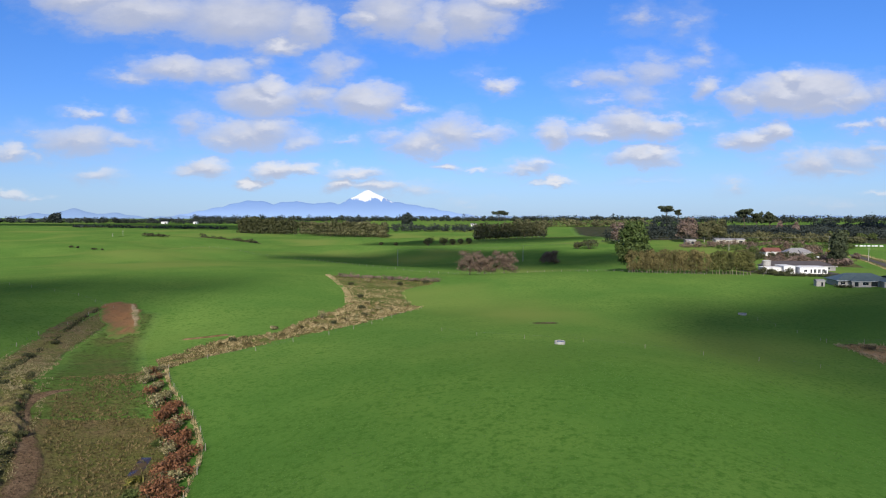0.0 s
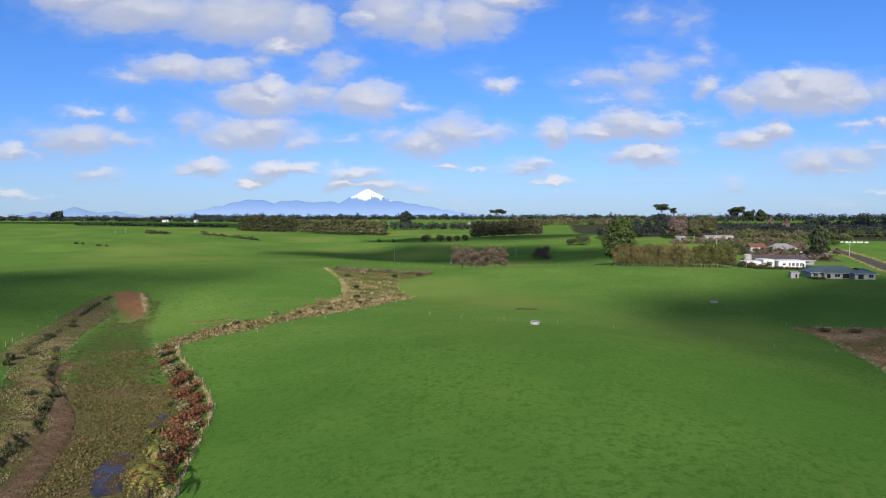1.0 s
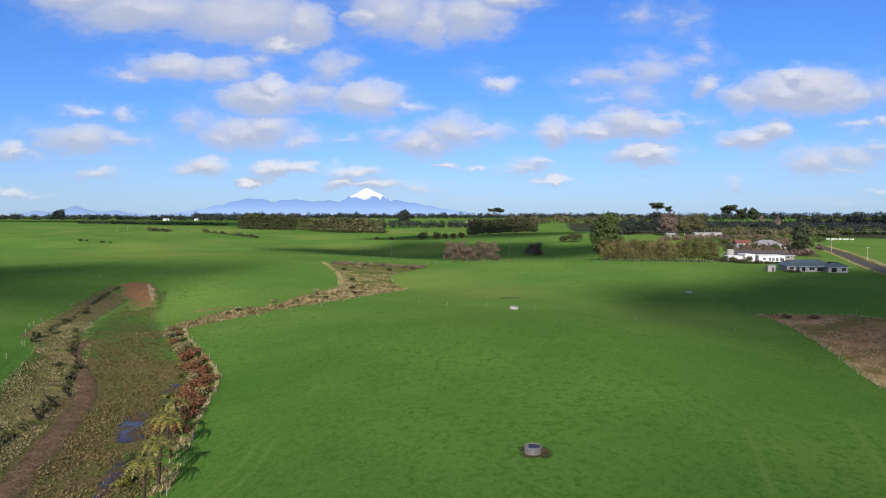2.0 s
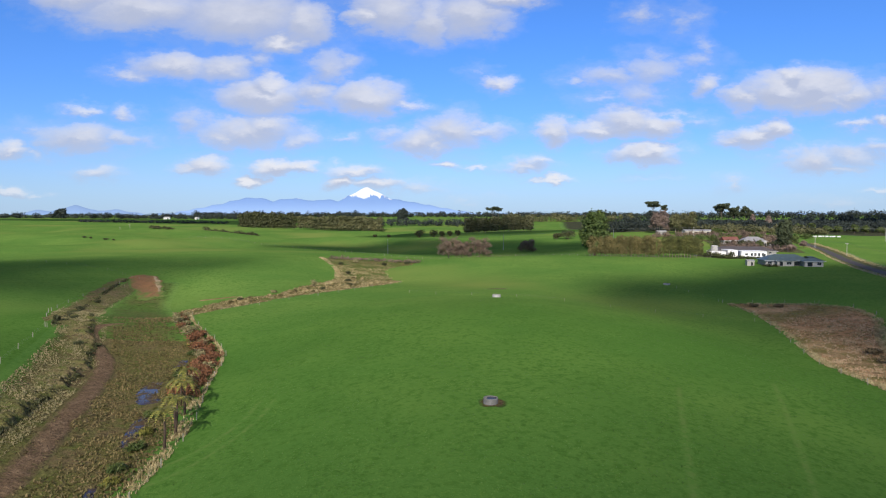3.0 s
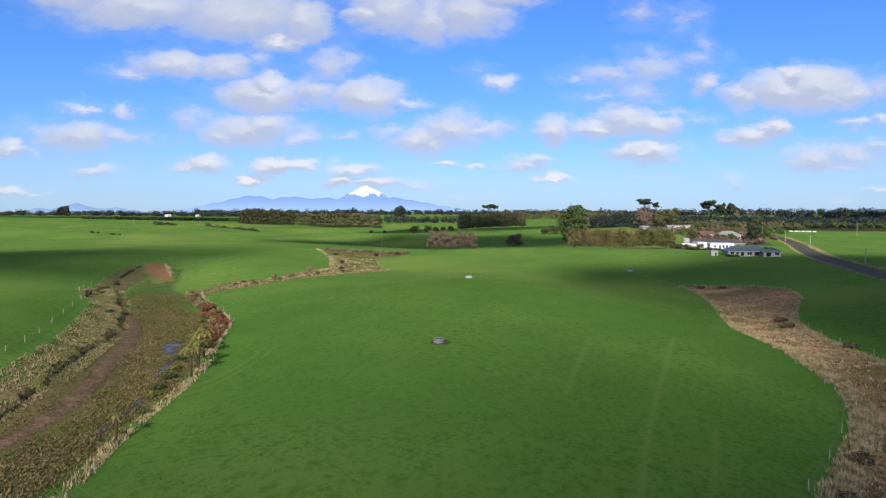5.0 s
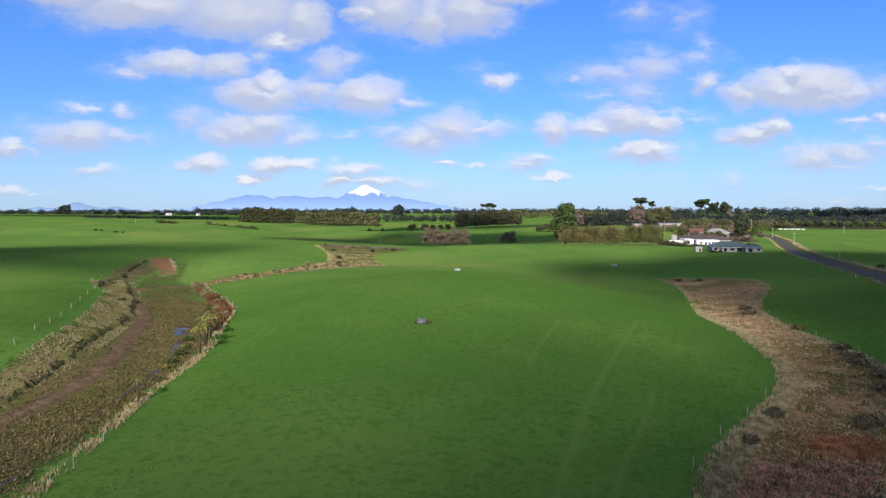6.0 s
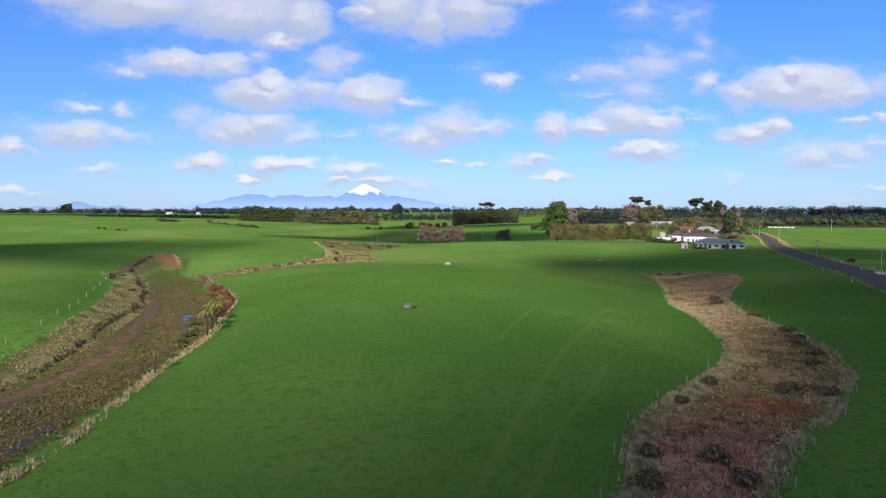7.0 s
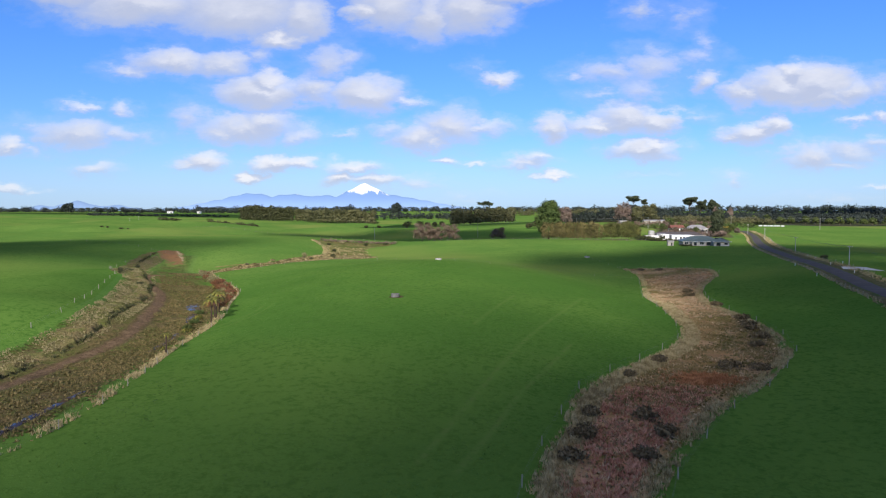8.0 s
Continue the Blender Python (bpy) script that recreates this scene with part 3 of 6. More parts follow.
strip("marsh", MARSH_LEFT, MARSH_RIGHT, MARSH, across=20, edge=2.5, label="narrow drain strip of pale dry grass and rushes", category="marsh")
HOLLOW_LEFT = [(-41, 246), (-44, 266), (-48.5, 281), (-54, 295), (-58, 307), (-63, 321)]
HOLLOW_RIGHT = [(-12, 246), (-16, 262), (-19, 272), (-22, 285), (-16, 297), (-6, 306), (-5, 317)]
strip("wet_hollow", HOLLOW_LEFT, HOLLOW_RIGHT, HOLLOW, 0.08, 18, 3.0, label="damp green hollow with brown rushes", category="hollow")
for line in ([(66, 62), (57, 40), (46, 14), (38, -6), (31, -26), (24, -48)], [(52, 8), (45, -8), (38, -22), (34, -34), (28, -50)], [(46, 52), (38, 28), (33, 12)], [(-30, 28), (-24, 33), (-20, 43), (-20, 54)], [(-27.5, 24), (-21.5, 30), (-17.6, 42), (-17.4, 54)]):
    strip("wheel_track", beside(line, -0.8), beside(line, 0.8), WHEELED, 0.05, 6, 1.1, label="faint pale wheel mark pressed into the pasture", category="wheel track")
BOG_LEFT = [(109.5, 177), (111, 160), (106, 138), (99, 114), (92, 88), (86.5, 62), (84, 46), (82.5, 34), (79, 22), (73, 12.5), (64, 1), (56, -8.5), (50, -16), (45.8, -23.7), (43, -33), (39.5, -41), (36, -52), (31, -75)]
BOG_RIGHT = [(116, 176.5), (126, 173), (134, 168), (139, 159), (139, 149), (134, 133), (126, 122), (115, 104), (106, 78), (100, 58), (99.4, 45), (99.7, 32), (98, 19), (93, 6), (86, -3), (78.5, -13), (71.5, -20), (64.6, -27), (60.3, -33), (56.4, -39), (51.8, -45.5), (46, -56), (40, -75)]
strip("bog", BOG_LEFT, BOG_RIGHT, BOG, across=26, label="winding wetland of russet rushes and dry brown grass", category="bog")
TRACK = [(-38, -60), (-38, -21), (-41, -2), (-40, 9), (-39.8, 17), (-41.6, 28), (-44.8, 39), (-49.6, 53), (-54.5, 67), (-59, 79), (-62.8, 87.5), (-68, 93.5), (-73, 99), (-76, 105), (-76.8, 110), (-75.5, 115.5), (-73, 119)]
SCARP = [(-88, 126), (-80, 112), (-74.5, 102), (-69.5, 94), (-65.5, 85), (-61, 72), (-57, 57), (-53.5, 46), (-50.5, 36), (-46.5, 20), (-44.8, 5), (-44.2, -12), (-42, -30), (-41, -60)]


def scarp(corners, size, shift, label):
    """A low broken step in the ground: grassy above, a torn face towards the track."""
    line = rounded(corners, 0.7)
    d = np.gradient(line, axis=0)
    d /= np.linalg.norm(d, axis=1)[:, None]
    out = np.stack([d[:, 1], -d[:, 0]], 1)
    run = np.arange(len(line)) * 0.7
    wander = 0.7 * np.sin(run * 0.33 + shift) + 0.5 * np.sin(run * 0.9 + 1 + shift) + 0.35 * np.sin(run * 2.1) + 0.2 * np.sin(run * 4.3)
    rise = size * np.clip(0.80 + 0.45 * np.sin(run * 0.21 + 2 + shift) + 0.35 * np.sin(run * 0.77 + shift) + 0.25 * np.sin(run * 1.9), 0.05, 2)
    rise = rise * np.clip(run / 8, 0, 1) * np.clip((run[-1] - run) / 8, 0, 1)
    profile = ((6.0, -0.05, 0.6), (4.2, 0.30, 0.7), (2.6, 0.62, 0.9), (1.3, 0.88, 1.0), (0.5, 1.0, 1.0), (0.1, 0.92, 1.0), (-0.15, 0.45, 1.0), (-0.5, 0.12, 1.0), (-1.2, -0.06, 0.8))
    points, inside = [], []
    for off, up, within in profile:
        p = line + out * (off * (0.5 + 0.5 * size) + wander * within)[:, None]
        jag = 0.14 * np.sin(run * 3.1 + off * 5) * within
        points.append(np.concatenate([p, (lie(p[:, 0], p[:, 1]) + 0.04 + up * rise + jag)[:, None]], 1))
        inside.append(np.full(len(line), within))
    ob = quick("scarp", np.concatenate(points), grid_faces(len(profile), len(line)), GULLY)
    layer = ob.data.attributes.new("inside", "FLOAT", "POINT")
    layer.data.foreach_set("value", np.concatenate(inside).astype(np.float32))
    return tagged(ob, label, "bank", kind="structure")


HEAD_SCARP = [(-122, 215), (-119, 198), (-116, 184), (-112.5, 170), (-108, 156), (-100, 138), (-92, 122), (-85, 108)]
scarp(SCARP, 0.62, 0.0, "low torn earth scarp with dry grass along the gully")
scarp(HEAD_SCARP, 0.24, 3.1, "low torn earth scarp at the gully head")
strip("mud_track", beside(TRACK, -2.6), beside(TRACK, 2.6), MUD, 0.12, 15, 2.3, label="brown muddy stock track along the gully", category="track")


def clay_material():
    """Bare orange clay, pale and dry along its broken rim."""
    m, tree, shader = surface("bare_clay", 0.95, 0, 0.02)
    inside, rim = node(tree, "ShaderNodeAttribute", attribute_name="inside"), node(tree, "ShaderNodeAttribute", attribute_name="rim")
    wide, small = grain(tree, 0.11, 5, 0.6), grain(tree, 0.7, 5, 0.65)
    tone = blend(tree, between(tree, wide, 0.36, 0.64), (0.280, 0.145, 0.068), (0.225, 0.130, 0.064))
    dry = between(tree, maths(tree, "ADD", rim.outputs["Fac"], maths(tree, "MULTIPLY_ADD", small, 0.7, -0.35)), 0.35, 0.8)
    tone = blend(tree, dry, tone, (0.400, 0.300, 0.180))
    tone = blend(tree, maths(tree, "MULTIPLY", between(tree, small, 0.52, 0.68), 0.5), tone, (0.120, 0.075, 0.040))
    edge = maths(tree, "MULTIPLY", inside.outputs["Fac"], maths(tree, "MULTIPLY_ADD", maths(tree, "ADD", wide, small), 1.6, -0.6))
    link(tree, blend(tree, between(tree, edge, 0.14, 0.80), blend(tree, maths(tree, "MULTIPLY", between(tree, inside.outputs["Fac"], 0.0, 0.5), 0.6), pasture_tone(tree)[0], (0.150, 0.115, 0.050)), tone), shader.inputs[0])
    bumped(tree, shader, small, 0.7, 0.3)
    return m


def clay_bank():
    """A bare slope that broadens downhill, gullied by rain, with a broken raised rim along one side."""
    rows, columns = 90, 56
    v, u = np.meshgrid(np.linspace(0, 1, rows), np.linspace(-1, 1, columns), indexing="ij")
    x, y = -121 + 25 * v + (2.4 + 9.0 * np.sqrt(v) * (1.15 - v)) * u, 226 - 46 * v + 3 * u
    rough = np.array([noise.fractal(Vector((a * 0.22, b * 0.09, 3.0)), 0.8, 2.1, 5) for a, b in zip(x.ravel(), y.ravel())]).reshape(x.shape)
    ragged = np.array([noise.fractal(Vector((a * 0.10, b * 0.07, 9.0)), 0.8, 2.1, 4) for a, b in zip(x.ravel(), y.ravel())]).reshape(x.shape)
    inside = np.clip((1 - np.abs(u)) / 0.6 + 0.9 * ragged + 0.4 * rough, 0, 1) * np.clip(v / 0.16 + 0.5 * rough, 0, 1) * np.clip((1 - v) / 0.40 + 0.9 * ragged, 0, 1) * np.clip((1 - np.abs(u)) / 0.25, 0, 1) * np.clip((1 - v) / 0.15, 0, 1)
    rim = np.clip(1.2 * np.exp(-((u - 0.58 - 0.15 * ragged) / 0.14) ** 2) * np.clip((v - 0.05) * 4, 0, 1) * np.clip((0.85 - v) * 4, 0, 1) + 0.5 * rough * inside, 0, 1)
    z = lie(x, y) + 0.13 + inside * (0.24 + 0.22 * rough + 0.55 * rim * np.clip(0.6 + ragged, 0, 1))
    faces = grid_faces(rows, columns)
    faces = faces[inside.ravel()[faces].max(1) > 0.16]
    ob = quick("clay_bank", np.stack([x, y, z], 2).reshape(-1, 3), faces, clay_material())
    ob.data.shade_smooth()
    for name, values in (("inside", inside), ("rim", rim)):
        layer = ob.data.attributes.new(name, "FLOAT", "POINT")
        layer.data.foreach_set("value", values.ravel().astype(np.float32))
    return tagged(ob, "bare orange clay bank with a pale eroded rim", "bank", kind="structure")


clay_bank()
ERODED = [(-400, 770), (-365, 772), (-330, 768), (-300, 775), (-275, 790)]
strip("eroded_bank", beside(ERODED, -20), beside(ERODED, 16), MARSH, 0.3, 14, 9.0, 4.0, "eroded brown bank in the far pasture", "bank")
strip("bare_soil_scrape", [(-80, 182), (-74, 182), (-66, 183)], [(-80, 179), (-74, 178.5), (-64, 179)], CLAY, 0.08, 6, 1.2, label="thin scrape of bare orange soil in grass", category="soil")
strip("worn_patch", [(24, 196), (34, 196)], [(24, 189), (34, 189)], VERGE, 0.05, 8, 3.2, label="worn brownish patch in the pasture", category="soil")
for left, right in (([(-48.4, 76), (-47.6, 69), (-44.6, 62), (-42, 59)], [(-45.6, 76), (-43.4, 69), (-41.0, 64), (-39.2, 60.6)]), ([(-49.4, 93), (-48.8, 89), (-48.0, 85)], [(-47.6, 93), (-46.6, 89), (-46.4, 85)]), ([(-39.2, 53), (-37.8, 46), (-35.4, 39)], [(-37.0, 53), (-35.4, 46), (-33.8, 39)]),
                    ([(-32.6, 27), (-31.2, 22), (-31.4, 15), (-30.6, 9)], [(-31.6, 27), (-29.8, 22), (-29.8, 15), (-29.8, 9)]), ([(-24.2, -24), (-23.8, -32), (-24.2, -44)], [(-23.2, -24), (-22.6, -32), (-22.9, -44)])):
    strip("puddle", left, right, PUDDLE, 0.2, 9, 1.0, 0.6, "still dark water lying in the boggy gully", "water")

# The road and what borders it.
ROAD_LEFT = [(99.5, -75), (116.7, -18), (139.7, 48), (160.4, 102.9), (170.4, 132.9), (184.6, 175.9), (211, 252.5), (239, 320.5), (265.2, 376), (286, 423.5), (303, 478.5)]
ROAD_RIGHT = [(106, -75), (123, -18), (146, 48), (166, 102), (176, 132), (190, 175), (216, 250), (244, 318), (270, 374), (290, 421), (308, 477)]


strip("verge_near", beside(ROAD_LEFT, -3.6), beside(ROAD_LEFT, 0.5), VERGE, 0.05, 6, 1.6, label="grass verge of dry grass beside the road", category="verge")
strip("verge_far", beside(ROAD_RIGHT, -0.5), beside(ROAD_RIGHT, 6.0), VERGE, 0.05, 6, 1.6, label="grass verge of dry grass beside the road", category="verge")
strip("road", ROAD_LEFT, ROAD_RIGHT, ASPHALT, 0.12, 6, 1.0, label="dark asphalt country road running past the fields", category="road")
strip("driveway", [(173, 118), (178, 128)], [(183, 110), (185, 124)], PALE_CONCRETE, 0.15, 5, 1.0, label="pale concrete driveway apron beside the road", category="driveway")
strip("scrub_ground", [(170, 640), (180, 800), (200, 1000), (250, 1300)], [(450, 612), (800, 780), (1100, 1000), (1500, 1300)], SCRUB_FLOOR, 0.3, 50, 20, 10, "dark scrubby ground under the shelter trees", "scrub")
strip("garden_ground", [(214, 392), (222, 440), (232, 520)], [(254, 378), (276, 430), (292, 500)], VERGE, 0.06, 14, 6, 3, "brown winter gardens round the houses", "garden")
strip("yard", [(166, 362), (170, 335)], [(216, 362), (212, 330)], ASPHALT, 0.06, 8, 1.0, label="dark sealed yard in front of the houses", category="yard")


# Far ranges, haze put into their colour: long blue hills and the snow-topped cone.
def range_mesh(name, peaks, x0, x1, y, material, label, category, seed):
    xs, ys = np.linspace(x0, x1, 260), np.linspace(-1, 1, 9)
    rng = np.random.default_rng(seed)
    crest = np.zeros_like(xs)
    for px, height, reach, power in peaks:
        crest = np.maximum(crest, height * np.exp(-(np.abs(xs - px) / reach) ** power))
    wobble = np.zeros_like(xs)
    for k in range(1, 30):
        wobble += rng.normal() / k * np.sin(xs * k * 0.006 + rng.uniform(0, 6.3))
    crest = crest * (1 + 0.012 * wobble)
    points, n = [], len(xs)
    for v in ys:
        for i, x in enumerate(xs):
            points.append((x, y + 90 * v, -20 + (crest[i] + 20) * (1 - v * v) + 3 * math.sin(x * 0.05 + v * 5)))
    ob = shaped(name, points, grid_faces(len(ys), n), material, smooth=True)
    return tagged(ob, label, category, kind="structure")


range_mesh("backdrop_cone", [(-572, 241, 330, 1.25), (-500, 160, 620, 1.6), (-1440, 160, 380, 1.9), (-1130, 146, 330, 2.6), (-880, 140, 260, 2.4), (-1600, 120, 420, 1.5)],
           -3100, 900, 4700, HAZE_CONE, "distant snow-capped volcano cone above long haze-blue slopes", "mountain", 3)
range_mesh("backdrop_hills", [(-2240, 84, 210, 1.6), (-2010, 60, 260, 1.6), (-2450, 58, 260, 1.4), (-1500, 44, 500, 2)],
           -3300, -1000, 3800, HAZE_BLUE, "low haze-blue hills far behind the plain", "hill", 5)
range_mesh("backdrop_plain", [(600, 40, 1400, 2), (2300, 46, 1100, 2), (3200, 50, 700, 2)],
           -500, 3900, 4300, HAZE_BLUE, "low haze-blue hills far behind the plain", "hill", 8)

# ---- builders ----


def thing(name, place, label, category, group="", kind="", turn=0.0):
    """An Empty at the thing's base, for its parts."""
    ob = new(name)
    ob.empty_display_size = 0.5
    ob.matrix_world = Matrix.Translation(place) @ Matrix.Rotation(turn, 4, "Z")
    return tagged(ob, label, category, group, kind)


def tube(points, radii, sides=7):
    """A tapering tube along points: its corners and faces."""
    p = [Vector(v) for v in points]
    corners, faces = [], []
    for i, (c, r) in enumerate(zip(p, radii)):
        d = (p[min(i + 1, len(p) - 1)] - p[max(i - 1, 0)]).normalized()
        a = d.cross(Vector((0.3, 1, 0.2))).normalized()
        b = d.cross(a)
        for k in range(sides):
            t = 2 * math.pi * k / sides
            corners.append(c + r * (math.cos(t) * a + math.sin(t) * b))
    for i in range(len(p) - 1):
        for k in range(sides):
            m = (k + 1) % sides
            faces.append((i * sides + k, i * sides + m, (i + 1) * sides + m, (i + 1) * sides + k))
    faces.append(tuple(range(sides))[::-1])
    faces.append(tuple((len(p) - 1) * sides + k for k in range(sides)))
    return corners, faces


def joined(pieces):
    corners, faces = [], []
    for c, f in pieces:
        base = len(corners)
        corners += c
        faces += [tuple(base + i for i in q) for q in f]
    return corners, faces


def part(name, pieces, material, parent, label="", smooth=False):
    corners, faces = joined(pieces)
    ob = shaped(name, corners, faces, material, parent, smooth)
    return tagged(ob, label)


def block(x0, x1, y0, y1, z0, z1, ease=0.0):
    """A box with its edges eased."""
    bm = bmesh.new()
    bmesh.ops.create_cube(bm, size=1)
    bmesh.ops.scale(bm, vec=(x1 - x0, y1 - y0, z1 - z0), verts=bm.verts)
    bmesh.ops.translate(bm, vec=((x0 + x1) / 2, (y0 + y1) / 2, (z0 + z1) / 2), verts=bm.verts)
    if ease:
        bmesh.ops.bevel(bm, geom=bm.edges[:], offset=ease, segments=1, affect="EDGES")
    bm.verts.index_update()
    out = [v.co.copy() for v in bm.verts], [tuple(v.index for v in f.verts) for f in bm.faces]
    bm.free()
    return out


def clumps(rng, at, size, out, spread=0.5, long=1.0):
    """Leaf clumps: a bent four-sided scrap at each point, turned at random but mostly facing outwards."""
    n = len(at)
    face = out + rng.normal(0, spread, (n, 3))
    face /= np.linalg.norm(face, axis=1)[:, None] + 1e-6
    a = np.cross(face, rng.normal(0, 1, (n, 3)))
    a /= np.linalg.norm(a, axis=1)[:, None] + 1e-6
    b = np.cross(face, a)
    s = (size * rng.uniform(0.55, 1.35, n))[:, None]
    a, b, bow = a * s * long, b * s / max(1.0, long * 0.6), face * s * 0.35
    q = np.stack([at - a - bow, at - b * rng.uniform(0.5, 1, (n, 1)), at + a - bow, at + b * rng.uniform(0.5, 1, (n, 1))], 1)
    return q.reshape(-1, 3), np.arange(4 * n).reshape(n, 4)


def crown_points(rng, lobes, n, fill=0.35):
    """Points in the outer parts of several ellipsoid lobes (x, y, z, rx, ry, rz), with the way out at each."""
    lobes = np.array(lobes, float)
    weight = (lobes[:, 3] * lobes[:, 4] + lobes[:, 3] * lobes[:, 5]) ** 1.0
    pick = rng.choice(len(lobes), n, p=weight / weight.sum())
    d = rng.normal(0, 1, (n, 3))
    d /= np.linalg.norm(d, axis=1)[:, None]
    r = rng.uniform(0, 1, n) ** fill
    bump = 1 + 0.16 * np.sin(d[:, 0] * 7 + pick) * np.sin(d[:, 2] * 6 + 2 * pick) + 0.12 * np.sin(d[:, 1] * 9 + pick)
    return lobes[pick, :3] + lobes[pick, 3:] * d * (r * bump)[:, None], d


def crown(name, rng, lobes, n, size, material, parent, fill=0.35, long=1.0, floor=None):
    at, out = crown_points(rng, lobes, n, fill)
    if floor is not None:
        at[:, 2] = np.maximum(at[:, 2], floor + rng.uniform(0, size, len(at)))
    q, f = clumps(rng, at, size, out, 0.6, long)
    return tagged(quick(name, q, f, material, parent), kind="stuff")


def limbs(rng, lobes, trunk_top, base_r, foot=(0, 0, -0.4)):
    """A bent tapering trunk with a limb to each lobe."""
    top = Vector(trunk_top)
    mid = top * 0.5 + Vector((rng.normal(0, 0.03), rng.normal(0, 0.03), 0)) * top.z
    pieces = [tube([Vector(foot), top * 0.03, mid, top], [base_r * 1.35, base_r, base_r * 0.75, base_r * 0.35])]
    for x, y, z, rx, ry, rz in lobes:
        end = Vector((x, y, z))
        start = top * min(0.9, max(0.25, 0.75 * z / max(top.z, 0.1)))
        bend = start.lerp(end, 0.5) + Vector((0, 0, -0.06 * (end - start).length))
        pieces.append(tube([start, bend, end], [base_r * 0.4, base_r * 0.26, base_r * 0.08], 5))
    return pieces


def tree(name, x, y, lobes, n, size, leaf, bark, base_r, top, label, category="tree", seed=0, group="", fill=0.35, long=1.0, lift=0.0):
    rng = np.random.default_rng(seed)
    ob = thing(name, on_ground(x, y, lift), label, category, group)
    part("trunk", limbs(rng, lobes, top, base_r), bark, ob, smooth=True)
    crown("crown", rng, lobes, n, size, leaf, ob, fill, long)
    return ob


def round_lobes(rng, height, radius, low, count, taper=0.5):
    """Lobes of an uneven rounded crown."""
    out = [(0, 0, (low + height) / 2, radius * 0.72, radius * 0.72, (height - low) * 0.46)]
    for i in range(count):
        t = (i + 0.5) / count
        z = low + (height - low) * (0.12 + 0.78 * t)
        reach = radius * (1 - taper * t) * rng.uniform(0.45, 0.75)
        a = i * 2.4 + rng.uniform(-0.4, 0.4)
        r = radius * rng.uniform(0.30, 0.46) * (1 - 0.35 * taper * t)
        out.append((reach * math.cos(a), reach * math.sin(a), z, r, r, r * rng.uniform(0.6, 0.85)))
    return out


def shrub(name, x, y, r, h, n, size, leaf, label, seed, group="", bark=None, fill=0.4, long=1.0, category="shrub"):
    rng = np.random.default_rng(seed)
    lobes = []
    for i in range(5):
        a, d = i * 1.3 + rng.uniform(0, 0.7), r * rng.uniform(0.15, 0.55)
        s = r * rng.uniform(0.42, 0.62)
        lobes.append((d * math.cos(a), d * math.sin(a), h * rng.uniform(0.42, 0.62), s, s, h * rng.uniform(0.32, 0.42)))
    ob = thing(name, on_ground(x, y), label, category, group)
    stems = [tube([(0.1 * l[0], 0.1 * l[1], -0.3), (0.6 * l[0], 0.6 * l[1], l[2] * 0.5), l[:3]], [0.03 * h, 0.02 * h, 0.008 * h], 5) for l in lobes]
    part("stems", stems, bark or BARK, ob)
    crown("crown", rng, lobes, n, size, leaf, ob, fill, long, floor=0.0)
    return ob


def belt(name, line, depth, low, high, n, size, leaf, label, category, seed, lobe=7.0, clear=0.0):
    """A far row or wood of trees, too many to count: uneven lobes on the ground along a line."""
    rng = np.random.default_rng(seed)
    stations = along(line, lobe * 0.8)
    lobes = []
    for x, y in stations:
        for _ in range(2):
            px, py = x + rng.uniform(-1, 1) * lobe * 0.5, y + rng.uniform(-0.5, 0.5) * depth
            h = rng.uniform(low, high) * rng.choice([1, 1, 1, 0.7, 1.15])
            r = lobe * rng.uniform(0.6, 1.0)
            z = float(lie(px, py))
            lobes.append((px, py, z + clear + (h - clear) * 0.52, r, r, (h - clear) * 0.50))
    at, out = crown_points(rng, lobes, n, 0.4)
    q, f = clumps(rng, at, size, out, 0.6)
    return tagged(quick(name, q, f, leaf), label, category, kind="stuff")


def blades(rng, at, height, width, count, lean=0.45):
    """Grass clumps: count thin bent blades from each point."""
    n = len(at) * count
    root = np.repeat(at, count, axis=0) + np.concatenate([rng.normal(0, 0.16, (n, 2)) * np.repeat(height, count)[:, None], np.full((n, 1), -0.05)], 1)
    a = rng.uniform(0, 2 * np.pi, n)
    h = np.repeat(height, count) * rng.uniform(0.6, 1.25, n)
    way = np.stack([np.cos(a), np.sin(a)], 1) * (h * rng.uniform(0.1, lean * 2, n))[:, None]
    side = np.stack([-np.sin(a), np.cos(a), np.zeros(n)], 1) * (width * rng.uniform(0.6, 1.4, n))[:, None]
    tip = root + np.concatenate([way, h[:, None]], 1)
    return np.stack([root - side, root + side, tip], 1).reshape(-1, 3), np.arange(3 * n).reshape(n, 3)


def between_lines(rng, left, right, n, low=0.0, high=1.0, y0=-1e9, y1=1e9):
    """Points scattered between two lines, on the ground."""
    a, b = rounded(left, 1.0), rounded(right, 1.0)
    s = rng.uniform(0, 1, n)
    p = np.stack([np.interp(s, np.linspace(0, 1, len(a)), a[:, i]) for i in (0, 1)], 1)
    q = np.stack([np.interp(s, np.linspace(0, 1, len(b)), b[:, i]) for i in (0, 1)], 1)
    w = rng.uniform(low, high, (n, 1))
    p = p * (1 - w) + q * w
    p = p[(p[:, 1] > y0) & (p[:, 1] < y1)]
    return np.concatenate([p, lie(p[:, 0], p[:, 1])[:, None] + 0.05], 1)


